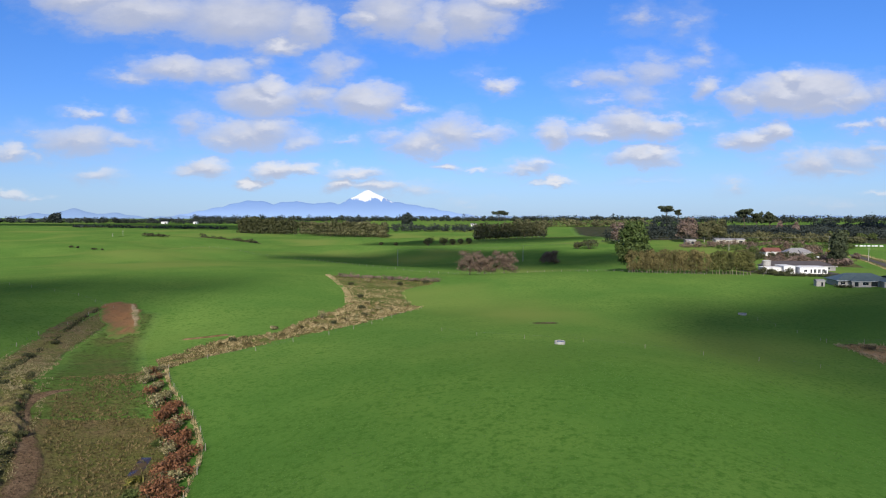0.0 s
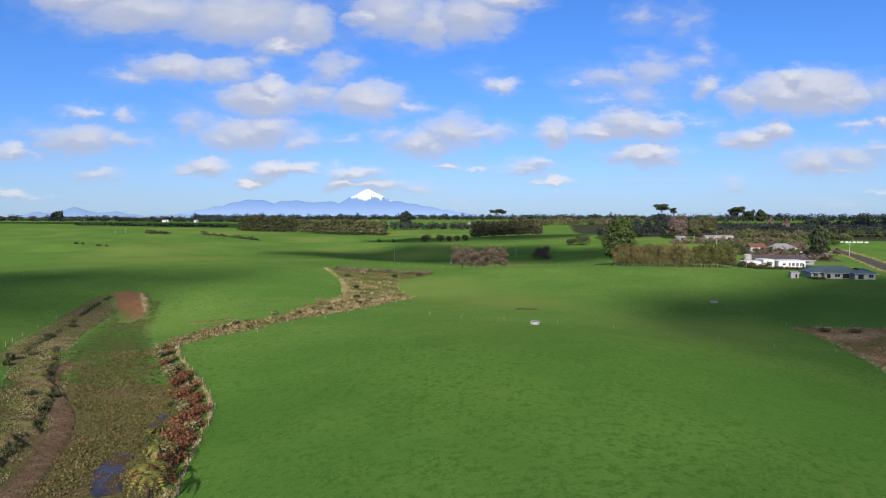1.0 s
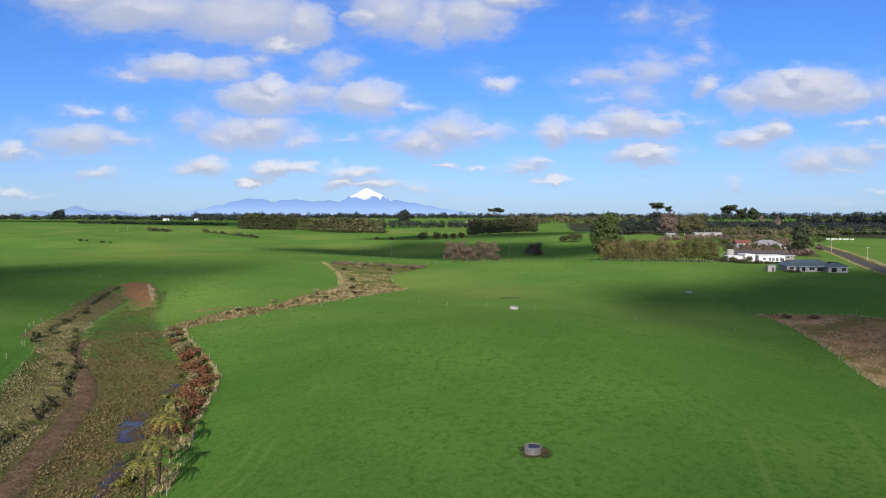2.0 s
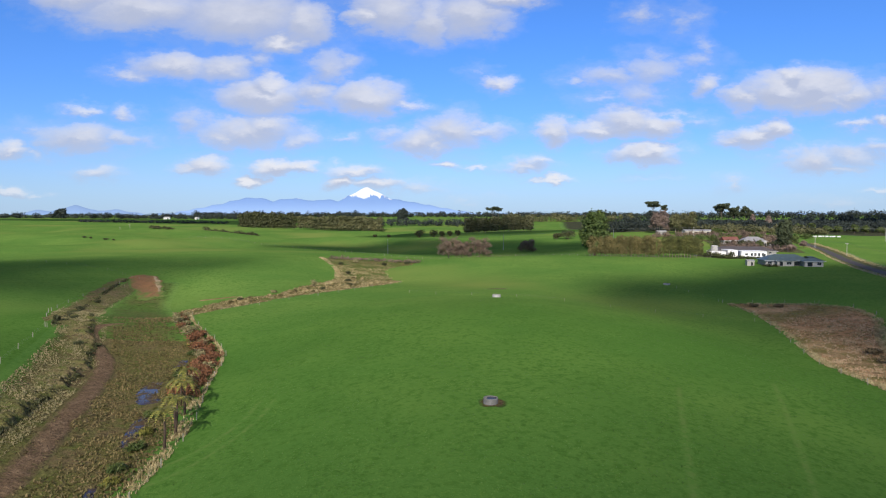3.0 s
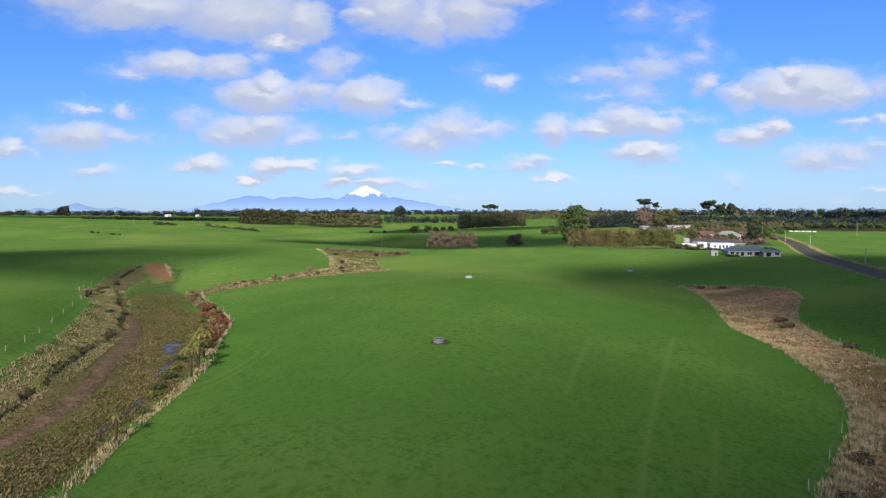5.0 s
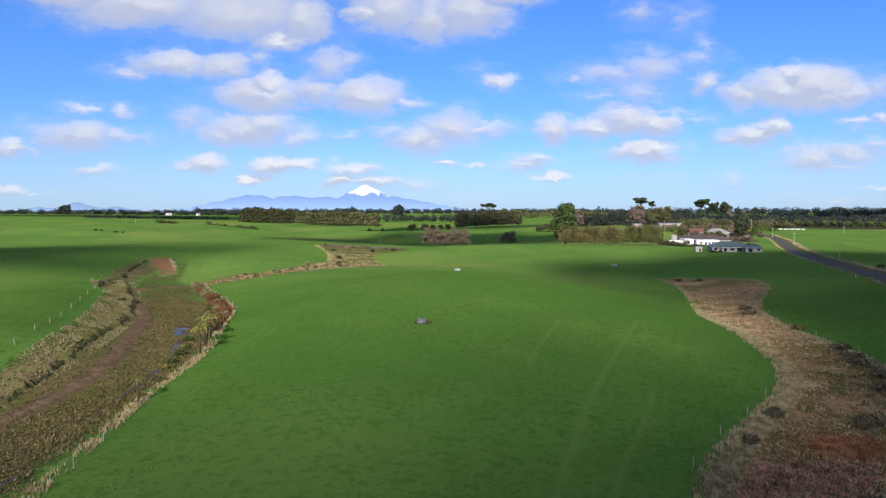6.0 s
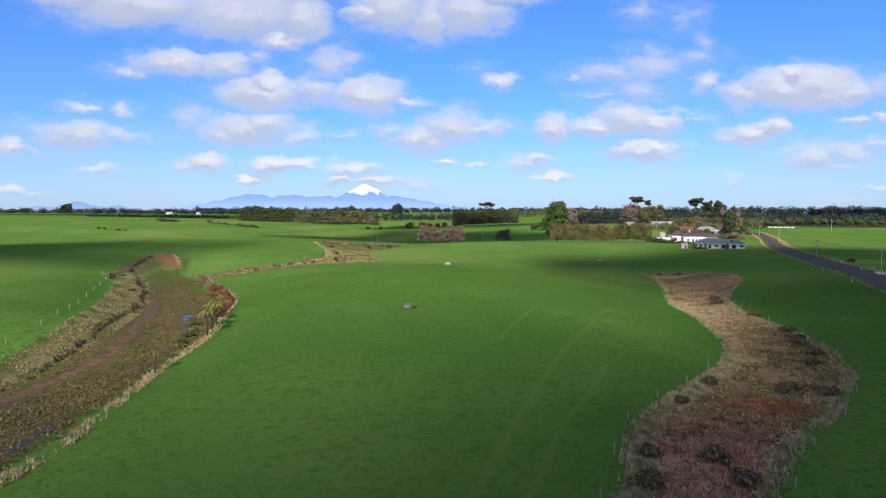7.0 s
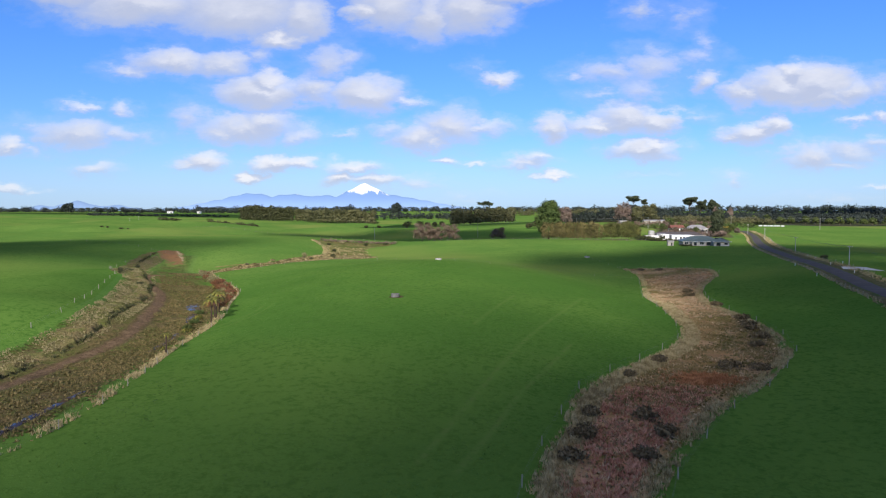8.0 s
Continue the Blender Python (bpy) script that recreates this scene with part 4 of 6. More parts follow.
def tussocks(name, points, height, width, count, material, label, category, seed, patchy=0.0, lean=0.45):
    rng = np.random.default_rng(seed)
    if patchy:
        keep = np.sin(points[:, 0] * 0.31 + np.sin(points[:, 1] * 0.23) * 2) * np.sin(points[:, 1] * 0.27 + points[:, 0] * 0.11) + rng.normal(0, 0.4, len(points)) > patchy - 0.5
        points = points[keep]
    q, f = blades(rng, points, height * rng.uniform(0.5, 1.4, len(points)), width, count, lean)
    return tagged(quick(name, q, f, material), label, category, kind="stuff")


POST_MESHES = {}


def post_mesh(height, r):
    key = (height, r)
    if key not in POST_MESHES:
        c, f = tube([(0, 0, -0.4), (0, 0, height * 0.97), (0, 0, height)], [r, r * 0.95, r * 0.7], 6)
        me = bpy.data.meshes.new("post")
        me.from_pydata([tuple(v) for v in c], [], f)
        me.materials.append(POST_WOOD)
        POST_MESHES[key] = me
    return POST_MESHES[key]


def fence(line, spacing, height, label, seed, r=0.07, strands=3, name="fence", tilt=3.0):
    """Posts with wires strung between them along a line."""
    rng = np.random.default_rng(seed)
    at = along(line, spacing)
    foot = on_ground(*at[0])
    ob = thing(name, foot, label, "fence")
    tops = []
    for x, y in at:
        post = new("post", post_mesh(height, r))
        post.parent = ob
        h = height * rng.uniform(0.92, 1.08)
        post.matrix_basis = Matrix.Translation(on_ground(x, y) - foot) @ pose(0, 0, 0, rng.normal(0, tilt), rng.normal(0, tilt), rng.uniform(0, 360)) @ Matrix.Diagonal((1, 1, h / height, 1))
        tops.append(on_ground(x, y) - foot)
    for k in range(strands):
        z = height * (0.9 - 0.27 * k)
        part("wire", [tube([p + Vector((0, r, z)) for p in tops], [0.006] * len(tops), 3)], WIRE, ob)
    return ob

# ---- clouds overhead, behind the walk: they shade stretches of the fields ----
def cloud_material(name, dense):
    """Thin cloud: white, and part of the sun comes through."""
    m, tree, shader = surface(name, 1.0, 0, 0)
    shader.inputs[0].default_value = (0.9, 0.9, 0.92, 1)
    clear, mix = tree.nodes.new("ShaderNodeBsdfTransparent"), tree.nodes.new("ShaderNodeMixShader")
    mix.inputs[0].default_value = dense
    link(tree, clear.outputs[0], mix.inputs[1]), link(tree, shader.outputs[0], mix.inputs[2])
    link(tree, mix.outputs[0], tree.nodes["Material Output"].inputs[0])
    return m


CLOUD_WHITE, CLOUD_THIN = cloud_material("cloud_white", 0.52), cloud_material("thin_cloud", 0.22)


def lump(c, r, rng):
    bm = bmesh.new()
    bmesh.ops.create_icosphere(bm, subdivisions=3, radius=1)
    for v in bm.verts:
        k = 1 + 0.28 * noise.noise(v.co * 1.7 + Vector(c) * 0.01) + 0.14 * noise.noise(v.co * 4 + Vector(c) * 0.03)
        v.co = Vector((v.co.x * r[0] * k, v.co.y * r[1] * k, v.co.z * r[2] * k)) + Vector(c)
    bm.verts.index_update()
    out = [v.co.copy() for v in bm.verts], [tuple(v.index for v in f.verts) for f in bm.faces]
    bm.free()
    return out


def overhead_cloud(x, y, rx, ry, turn=0.0, seed=0, count=7, away=1800, body=CLOUD_WHITE):
    """A flat cumulus whose shade falls round x, y on the ground."""
    rng = np.random.default_rng(seed)
    ob = thing("cloud", Vector((x, y, -2)) + TO_SUN * away, "flat-bottomed white cumulus cloud high in the sky", "cloud", "clouds", turn=turn)
    pieces = [lump((0, 0, 0), (rx * 0.72, ry * 0.72, 16), rng)]
    for i in range(count):
        a = i * 2 * math.pi / count + rng.uniform(-0.3, 0.3)
        s = rng.uniform(0.3, 0.5)
        pieces.append(lump((rx * 0.68 * math.cos(a), ry * 0.68 * math.sin(a), rng.uniform(-4, 6)), (rx * s, ry * s, 13), rng))
    part("billows", pieces, body, ob, smooth=True)
    return ob


overhead_cloud(-208, 184, 88, 54, 0.1, 1)
overhead_cloud(-275, 228, 110, 44, -0.1, 11)
overhead_cloud(-135, 262, 60, 10, 0.0, 17, body=CLOUD_THIN)
overhead_cloud(-20, 540, 122, 84, -0.1, 2)
overhead_cloud(90, 500, 90, 50, 0.0, 15)
overhead_cloud(98, 164, 42, 64, -0.1, 16, body=CLOUD_THIN)
overhead_cloud(70, -64, 58, 80, 0.2, 3, away=3000)
overhead_cloud(22, -84, 62, 70, 0.1, 13, away=4200)
overhead_cloud(170, 68, 60, 130, -0.22, 4, away=1300)
overhead_cloud(120, -38, 58, 78, 0.2, 12)
overhead_cloud(170, 212, 90, 50, 0.1, 5)
overhead_cloud(222, 252, 76, 36, 0.0, 14)
overhead_cloud(292, 225, 70, 60, 0.0, 6)
overhead_cloud(30, 800, 150, 80, 0.0, 7)
overhead_cloud(860, 1000, 260, 120, 0.0, 9)
overhead_cloud(-600, 1350, 400, 120, 0.0, 10)


# ---- troughs ----
def trough(x, y, r, h, label, wall):
    ob = thing("water_trough", on_ground(x, y), label, "trough", "stock troughs")
    n, corners, faces = 32, [], []
    for rr, z in ((r, -0.1), (r, h - 0.03), (r - 0.03, h), (r - 0.11, h), (r - 0.13, h - 0.03), (r - 0.15, 0.15)):
        corners += [(rr * math.cos(2 * math.pi * k / n), rr * math.sin(2 * math.pi * k / n), z) for k in range(n)]
    for i in range(5):
        faces += [(i * n + k, i * n + (k + 1) % n, (i + 1) * n + (k + 1) % n, (i + 1) * n + k) for k in range(n)]
    shaped("wall", corners, faces, wall, ob)
    disc = [(0, 0, h - 0.12)] + [((r - 0.135) * math.cos(2 * math.pi * k / n), (r - 0.135) * math.sin(2 * math.pi * k / n), h - 0.12) for k in range(n)]
    shaped("water", disc, [(0, 1 + k, 1 + (k + 1) % n) for k in range(n)], WATER, ob)
    part("float_cover", [block(-r + 0.06, -r + 0.5, -0.2, 0.2, h - 0.1, h + 0.06, 0.03)], wall, ob)
    return ob


trough(15.6, 38.4, 1.0, 0.78, "round concrete water trough standing in trampled grass", STAINED_CONCRETE)
trough(25.0, 144.6, 1.25, 0.75, "round pale concrete water trough in the paddock", CONCRETE)
trough(101.7, 216.6, 1.4, 0.55, "round pale concrete water trough in the paddock", CONCRETE)
strip("trampled_ring", [(13.9, 40.4), (13.6, 38.4), (14.0, 36.6)], [(17.4, 40.4), (18.6, 38.2), (17.4, 36.4)], MUD_RING, 0.05, 12, 1.5, 0.5, "trampled brown mud round the trough", "mud")

# ---- fences ----
OLD_FENCE = "wooden post and wire fence along the gully edge"
fence(beside(GULLY_RIGHT[1:18], 0.9), 9.0, 1.15, OLD_FENCE, 1)
fence(beside(GULLY_LEFT[1:10], -1.2), 11.0, 1.15, OLD_FENCE, 2)
fence(beside(BANK_TOP, -0.8), 13.0, 1.15, OLD_FENCE, 3)
fence([(-117, 214), (-140, 232), (-190, 255)], 14.0, 1.1, "thin wire fence across the pasture", 4, 0.05)
fence(beside(BOG_LEFT[2:], 1.2), 12.0, 1.25, "weathered post and wire fence round the wetland", 5)
fence(beside(BOG_RIGHT[2:], -1.2), 14.0, 1.2, "weathered post and wire fence round the wetland", 6)
fence([(108.5, 179), (118, 178), (128, 175), (137, 169)], 8.0, 1.2, "weathered post and wire fence round the wetland", 7)
fence([(16, 349), (30, 353), (60, 354), (97, 349)], 4.6, 1.2, "pale post and wire fence along the hill crest", 8)
fence([(97, 337.5), (164, 326.5)], 9.0, 1.1, "pale post and wire fence in front of the shelterbelt", 9)
fence([(-3, 175), (11, 158), (36, 149), (50, 148), (66, 150), (78, 152), (88, 151), (104, 146)], 13.5, 1.0, "electric fence of thin pale standards across the paddock", 10, 0.045, 1)
fence([(-60.5, 150.5), (-48.5, 156.5), (-41, 166.5), (-32, 175), (-25, 193), (-18, 230), (-11.5, 249)], 11.0, 1.15, "post and wire fence beside the drain", 11)
fence([(-230, 545), (-193, 546), (-137, 520), (-104, 497), (-75, 457), (-40, 424), (-5, 395), (25, 375)], 7.5, 1.2, "pale post and wire fence across the valley", 12, 0.09)
fence(beside(ROAD_LEFT[2:8], -3.8), 5.0, 1.2, "post and wire fence beside the road", 13, 0.08)
fence(beside(ROAD_RIGHT[3:9], 6.4), 6.0, 1.2, "post and wire fence beside the road", 14, 0.08)
fence([(101, 216), (104, 198), (108, 181)], 8.0, 1.0, "electric fence of thin pale standards across the paddock", 15, 0.045, 1)


# ---- tree ferns and gully growth ----
def tree_fern(x, y, h, spread, seed, lean=0.0, fronds=22):
    rng = np.random.default_rng(seed)
    ob = thing("tree_fern", on_ground(x, y), "tree fern with dark trunk and arching yellow-green fronds", "tree fern", "tree ferns")
    top = Vector((lean, rng.uniform(-0.3, 0.3), h))
    part("trunk", [tube([(0, 0, -0.4), top * 0.5 + Vector((0.1, 0, 0)), top], [0.22, 0.16, 0.14])], FROND_BARK, ob, smooth=True)
    quads = []
    for k in range(fronds):
        a, reach, rise = k * 2.4 + rng.uniform(-0.3, 0.3), spread * rng.uniform(0.8, 1.25), rng.uniform(0.25, 1.0)
        d, s = np.array([math.cos(a), math.sin(a), 0]), np.array([-math.sin(a), math.cos(a), 0])
        spine = [np.array(top) + d * reach * t + np.array([0, 0, reach * (rise * t - (0.45 + rise) * t * t)]) for t in np.linspace(0.03, 1, 13)]
        for i in range(12):
            w = spread * 0.17 * math.sin(math.pi * (0.14 + 0.84 * (i + 0.5) / 12))
            for sign in (-1, 1):
                p, q = spine[i], spine[i + 1]
                out = sign * s * w + d * w * 0.4 + np.array([0, 0, -0.22 * w])
                quads += [p, p * 0.2 + q * 0.8, p * 0.5 + q * 0.5 + out, p * 0.8 + q * 0.2 + out * 0.95]
    fr = quick("fronds", quads, np.arange(len(quads)).reshape(-1, 4), FERN_LEAF, ob)
    tagged(fr, kind="stuff")
    return ob


for i, (x, y, h, s) in enumerate(((-28.4, 37.6, 5.6, 2.5), (-29.2, 42.8, 5.3, 2.5), (-30.8, 46.6, 4.6, 2.3), (-31.8, 52.4, 5.2, 2.6), (-34.8, 58.0, 4.6, 2.6), (-36.4, 65.5, 4.2, 2.5), (-25.4, 6.0, 3.8, 1.5))):
    tree_fern(x, y, h, s, 40 + i, 0.4 * math.sin(i * 2.1), 13)
# Ground ferns crowd the gully's edge; dark bushes sit under the torn bank.
for i, (x, y, s) in enumerate(((-31.6, 31.0, 1.6), (-30.0, 27.2, 1.3), (-32.4, 38.0, 1.8), (-34.0, 44.0, 1.5), (-36.6, 52.0, 1.6), (-39.4, 66.5, 2.2), (-38.4, 70.0, 1.9), (-41.4, 73.0, 2.0), (-43.8, 79.0, 1.8), (-45.8, 84.0, 1.6), (-27.4, 18.0, 1.1), (-26.8, 9.4, 1.1), (-48.5, 97.0, 1.5), (-51.5, 104.0, 1.4))):
    shrub("ground_fern", x, y, 0.85 * s, s * 0.7, 260, 0.2, FERN_LEAF if i % 2 else GREEN_LEAF, "low clump of yellow-green ferns on the gully edge", 70 + i, "ground ferns", fill=0.8, long=2.8, category="fern")
for i, (x, y, r, h) in enumerate(((-76.5, 101, 1.3, 0.9), (-72, 92.5, 1.4, 1.0), (-85, 114, 1.2, 0.9), (-67.5, 88, 1.1, 0.8), (-60.8, 73, 0.9, 0.7))):
    shrub("bank_bush", x, y, r, h, 320, 0.18, DARK_SHRUB, "dark scrubby bush under the torn bank", 620 + i, "bank bushes")

# Rust bracken stands thick along the fence where the gully bends.
EDGE = along([(-34.2, 62), (-36.6, 74), (-39.0, 84), (-41.2, 92), (-46.6, 103), (-54, 115.5), (-61, 126), (-67, 140)], 1.9)
for i, (x, y) in enumerate(EDGE):
    off = 0.2 + 2.7 * ((i * 7) % 4) / 3
    dense = i < 30
    shrub("rust_shrub", x - off, y - 0.4 * off, (1.9 if dense else 1.3) + 0.6 * ((i * 5) % 4) / 3, (1.9 if dense else 1.2) + 0.9 * ((i * 3) % 4) / 3, 340 if dense else 200, 0.17, TUSSOCK if i % 6 == 5 or (not dense and i % 3) else RUST_LEAF,
          "low olive-brown shrub on the gully edge" if i % 6 == 5 or (not dense and i % 3) else "low rust-red bracken shrub on the gully edge", 100 + i, "gully edge shrubs")
for i, (x, y, r, h) in enumerate(((-69, 95, 1.1, 1.0), (-86, 108, 1.1, 1.6), (-84, 104, 0.9, 1.4), (-106, 152, 1.6, 1.3), (-110, 170, 1.4, 1.2))):
    shrub("dark_shrub", x, y, r, h, 220, 0.2, DARK_SHRUB, "dark scrubby bush on the gully bank", 140 + i, "bank shrubs")
for i, (x, y, r, h) in enumerate(((76.9, -3.0, 3.2, 1.3), (81.5, -5.0, 2.3, 1.2), (95.5, 27.5, 2.4, 1.2), (94.2, 20.0, 2.2, 1.2), (97.0, 31.5, 2.0, 1.1), (98.4, 37.0, 2.0, 1.1), (100.5, 56.0, 2.0, 1.2), (47.0, -29.0, 1.8, 1.2),
                                  (54.0, -29.5, 2.2, 1.4), (54.5, -36.0, 2.0, 1.3), (44.2, -36.5, 2.2, 1.2), (66.0, 0.2, 1.6, 1.2), (90.0, 13.5, 2.0, 1.1), (107.0, 92.0, 2.2, 1.2), (109.5, 100.0, 2.0, 1.2), (116.0, 171.0, 1.8, 0.9),
                                  (123.0, 168.0, 2.2, 0.9), (49.5, -43.5, 2.0, 1.2), (41.5, -44.0, 1.8, 1.2), (57.5, -10.5, 1.6, 1.1))):
    shrub("dark_shrub", x, y, r, h * 1.35, 420, 0.2, BOG_SHRUB, "low dark rounded bush in the wetland", 160 + i, "wetland shrubs")
for i, (x, y, r, h) in enumerate(((-42.5, 203.5, 2.0, 3.4), (-30, 215, 1.6, 1.6), (-34, 236, 2.0, 1.8), (-28, 239, 1.6, 1.6), (-38, 262, 2.0, 1.8), (-24, 300, 2.5, 2.2), (-40, 305, 2.4, 2.0), (-12, 306, 2.6, 2.2), (-46, 289, 1.8, 1.6), (-53, 184, 1.4, 1.3), (-61, 170, 1.6, 1.3), (-37, 193, 1.4, 1.3))):
    shrub("drain_shrub", x, y, r, h, 220, 0.22, DARK_SHRUB if i % 3 else TUSSOCK, "dark scrubby bush in the grassy drain", 190 + i, "drain shrubs")

clump_rng = np.random.default_rng(55)
for i, (x, y, z) in enumerate(between_lines(clump_rng, MARSH_LEFT[2:], MARSH_RIGHT[2:], 60, 0.1, 0.9)):
    size = clump_rng.uniform(0.7, 1.5)
    shrub("tussock_clump", x, y, size, size * 0.95, 170, 0.2, (STRAW, TUSSOCK, STRAW, FLOOR_TUFT)[i % 4], ("pale straw-coloured tussock clump in the drain", "brown-green tussock clump in the drain", "pale straw-coloured tussock clump in the drain", "olive rush clump in the drain")[i % 4], 500 + i, "drain tussocks", long=2.2, category="tussock")


def off_track(points, clear=2.3):
    """Leaves out the points on the trodden mud."""
    way = along(TRACK, 1.0)
    gap = np.min(np.hypot(points[:, None, 0] - way[None, :, 0], points[:, None, 1] - way[None, :, 1]), axis=1)
    return points[gap > clear * (0.75 + 0.35 * np.sin(points[:, 1] * 0.5))]


rng = np.random.default_rng(7)
tussocks("bank_tussocks", off_track(np.concatenate([between_lines(rng, GULLY_LEFT[:11], GULLY_RIGHT[:18], 21000, 0.05, 0.36), between_lines(rng, BANK_TOP, BANK_FOOT, 7000)])), 0.25, 0.06, 7, TUSSOCK, "brown-green tussocks covering the gully bank", "tussock grass", 1, 0.35)
tussocks("gully_tussocks", off_track(between_lines(rng, GULLY_LEFT[:11], GULLY_RIGHT[:18], 24000, 0.40, 0.98)), 0.30, 0.13, 5, FLOOR_TUFT, "rough olive tussocks on the gully floor", "tussock grass", 2, 0.2, 0.7)
tussocks("gully_straw", np.concatenate([between_lines(rng, beside(GULLY_RIGHT, -1.2), beside(GULLY_RIGHT, 0.8), 5200, y1=60), between_lines(rng, beside(GULLY_RIGHT, 0.1), beside(GULLY_RIGHT, 0.8), 2600, y0=60, y1=142)]), 0.5, 0.05, 6, STRAW, "pale dry grass along the fence line", "dry grass", 3, 0.12)
tussocks("drain_grass", np.concatenate([between_lines(rng, MARSH_LEFT, MARSH_RIGHT, 6000), between_lines(rng, beside(MARSH_LEFT[5:], 1.0), MARSH_RIGHT[5:], 1800), between_lines(rng, beside(HOLLOW_LEFT, -1.0), beside(HOLLOW_LEFT, 1.6), 1500), between_lines(rng, HOLLOW_LEFT, HOLLOW_RIGHT, 3000, y1=288)]), 0.45, 0.08, 6, STRAW, "pale dry grass and rushes filling the drain", "dry grass", 5, 0.45)
tussocks("drain_rush", np.concatenate([between_lines(rng, MARSH_LEFT, MARSH_RIGHT, 7000), between_lines(rng, HOLLOW_LEFT, HOLLOW_RIGHT, 3000, y0=300)]), 0.5, 0.1, 5, FLOOR_TUFT, "olive rushes filling the drain", "rushes", 6, 0.3)
tussocks("bog_rush", np.concatenate([between_lines(rng, BOG_LEFT, BOG_RIGHT, 17000, 0.08, 0.95, 26, 150), between_lines(rng, BOG_LEFT, BOG_RIGHT, 9000, 0.1, 0.9, -80, 26)]), 0.34, 0.10, 6, RUSH, "russet rushes covering the wetland", "rushes", 8, 0.35, 0.9)
tussocks("bog_tussocks", between_lines(rng, BOG_LEFT, BOG_RIGHT, 14000, 0.03, 0.97), 0.32, 0.08, 5, TUSSOCK, "olive tussocks in the wetland", "tussock grass", 9, 0.4)
tussocks("scarp_grass", between_lines(rng, beside(SCARP, 3.2), beside(SCARP, 0.4), 3200) + np.array([0, 0, 0.4]), 0.30, 0.06, 6, TUSSOCK, "pale dry grass along the scarp above the track", "dry grass", 14, 0.2)
tussocks("scarp_roots", np.concatenate([between_lines(rng, beside(SCARP, 0.0), beside(SCARP, -0.9), 1900), between_lines(rng, beside(HEAD_SCARP, 0.1), beside(HEAD_SCARP, -1.4), 1100)]), 0.45, 0.12, 5, DARK_SHRUB, "dark roots and rushes under the scarp", "rushes", 15, 0.35)
tussocks("bog_sedge", between_lines(rng, BOG_LEFT, BOG_RIGHT, 44000, 0.14, 0.92, -24, 40), 0.32, 0.11, 5, PALE_SEDGE, "olive sedge in the middle of the wetland", "sedge", 19, 0.25)
tussocks("purple_rush", between_lines(rng, BOG_LEFT, BOG_RIGHT, 19000, 0.18, 0.80, -75, -15), 0.42, 0.10, 6, PURPLE_RUSH, "dull purple-brown rushes in the wet end of the wetland", "rushes", 16, 0.3, 0.8)
ember = np.stack([70 + 5.5 * rng.normal(0, 0.45, 2600), -10.5 + 4.0 * rng.normal(0, 0.45, 2600)], 1)
tussocks("ember_sedge", np.concatenate([ember, lie(ember[:, 0], ember[:, 1])[:, None] + 0.05], 1), 0.40, 0.10, 6, EMBER_SEDGE, "rust-red sedge patch in the wetland", "sedge", 22, 0.0, 0.8)
tussocks("rim_grass", between_lines(rng, beside(BOG_LEFT[5:], -0.4), beside(BOG_LEFT[5:], -3.4), 8000), 0.5, 0.06, 6, STRAW, "thick pale dry grass rimming the wetland", "dry grass", 17, 0.0)
tussocks("bog_straw", np.concatenate([between_lines(rng, beside(BOG_LEFT, -1.5), beside(BOG_LEFT, 0.6), 5000), between_lines(rng, beside(BOG_RIGHT, -0.6), beside(BOG_RIGHT, 1.8), 5500)]), 0.55, 0.05, 6, STRAW,
         "pale dry grass rimming the wetland", "dry grass", 10, 0.1)
tussocks("verge_grass", np.concatenate([between_lines(rng, beside(ROAD_LEFT, -4.2), beside(ROAD_LEFT, -2.4), 2500), between_lines(rng, beside(ROAD_RIGHT, 3), beside(ROAD_RIGHT, 7), 3500)]), 0.6, 0.07, 5, STRAW,
         "pale dry grass along the road verge", "dry grass", 11, 0.1)
meadow = np.stack([rng.uniform(-60, 105, 16000), rng.uniform(15, 170, 16000)], 1)
left_of, right_of = np.interp(meadow[:, 1], [p[1] for p in GULLY_RIGHT[:18]], [p[0] for p in GULLY_RIGHT[:18]]), np.interp(meadow[:, 1], [p[1] for p in BOG_LEFT[::-1]], [p[0] for p in BOG_LEFT[::-1]])
meadow = meadow[(meadow[:, 0] > left_of + 2) & (meadow[:, 0] < right_of - 2)]
near_field = np.stack([rng.uniform(-26, 80, 45000), rng.uniform(-75, 120, 45000)], 1)
left_of, right_of = np.interp(near_field[:, 1], [p[1] for p in GULLY_RIGHT[:18]], [p[0] for p in GULLY_RIGHT[:18]]), np.interp(near_field[:, 1], [p[1] for p in BOG_LEFT[::-1]], [p[0] for p in BOG_LEFT[::-1]])
near_field = near_field[(near_field[:, 0] > left_of + 2) & (near_field[:, 0] < right_of - 4) & (np.hypot(near_field[:, 0] - 15.6, near_field[:, 1] - 38.4) > 4)]
tussocks("grass_clumps", np.concatenate([near_field, lie(near_field[:, 0], near_field[:, 1])[:, None]], 1), 0.12, 0.09, 4, SPRIG, "low lush clumps in the grazed pasture", "grass", 18, 0.45, 0.8)
tussocks("grass_tufts", np.concatenate([meadow, lie(meadow[:, 0], meadow[:, 1])[:, None]], 1), 0.13, 0.10, 5, SPRIG, "scattered lush tufts in the grazed pasture", "grass", 12, 0.3, 0.8)


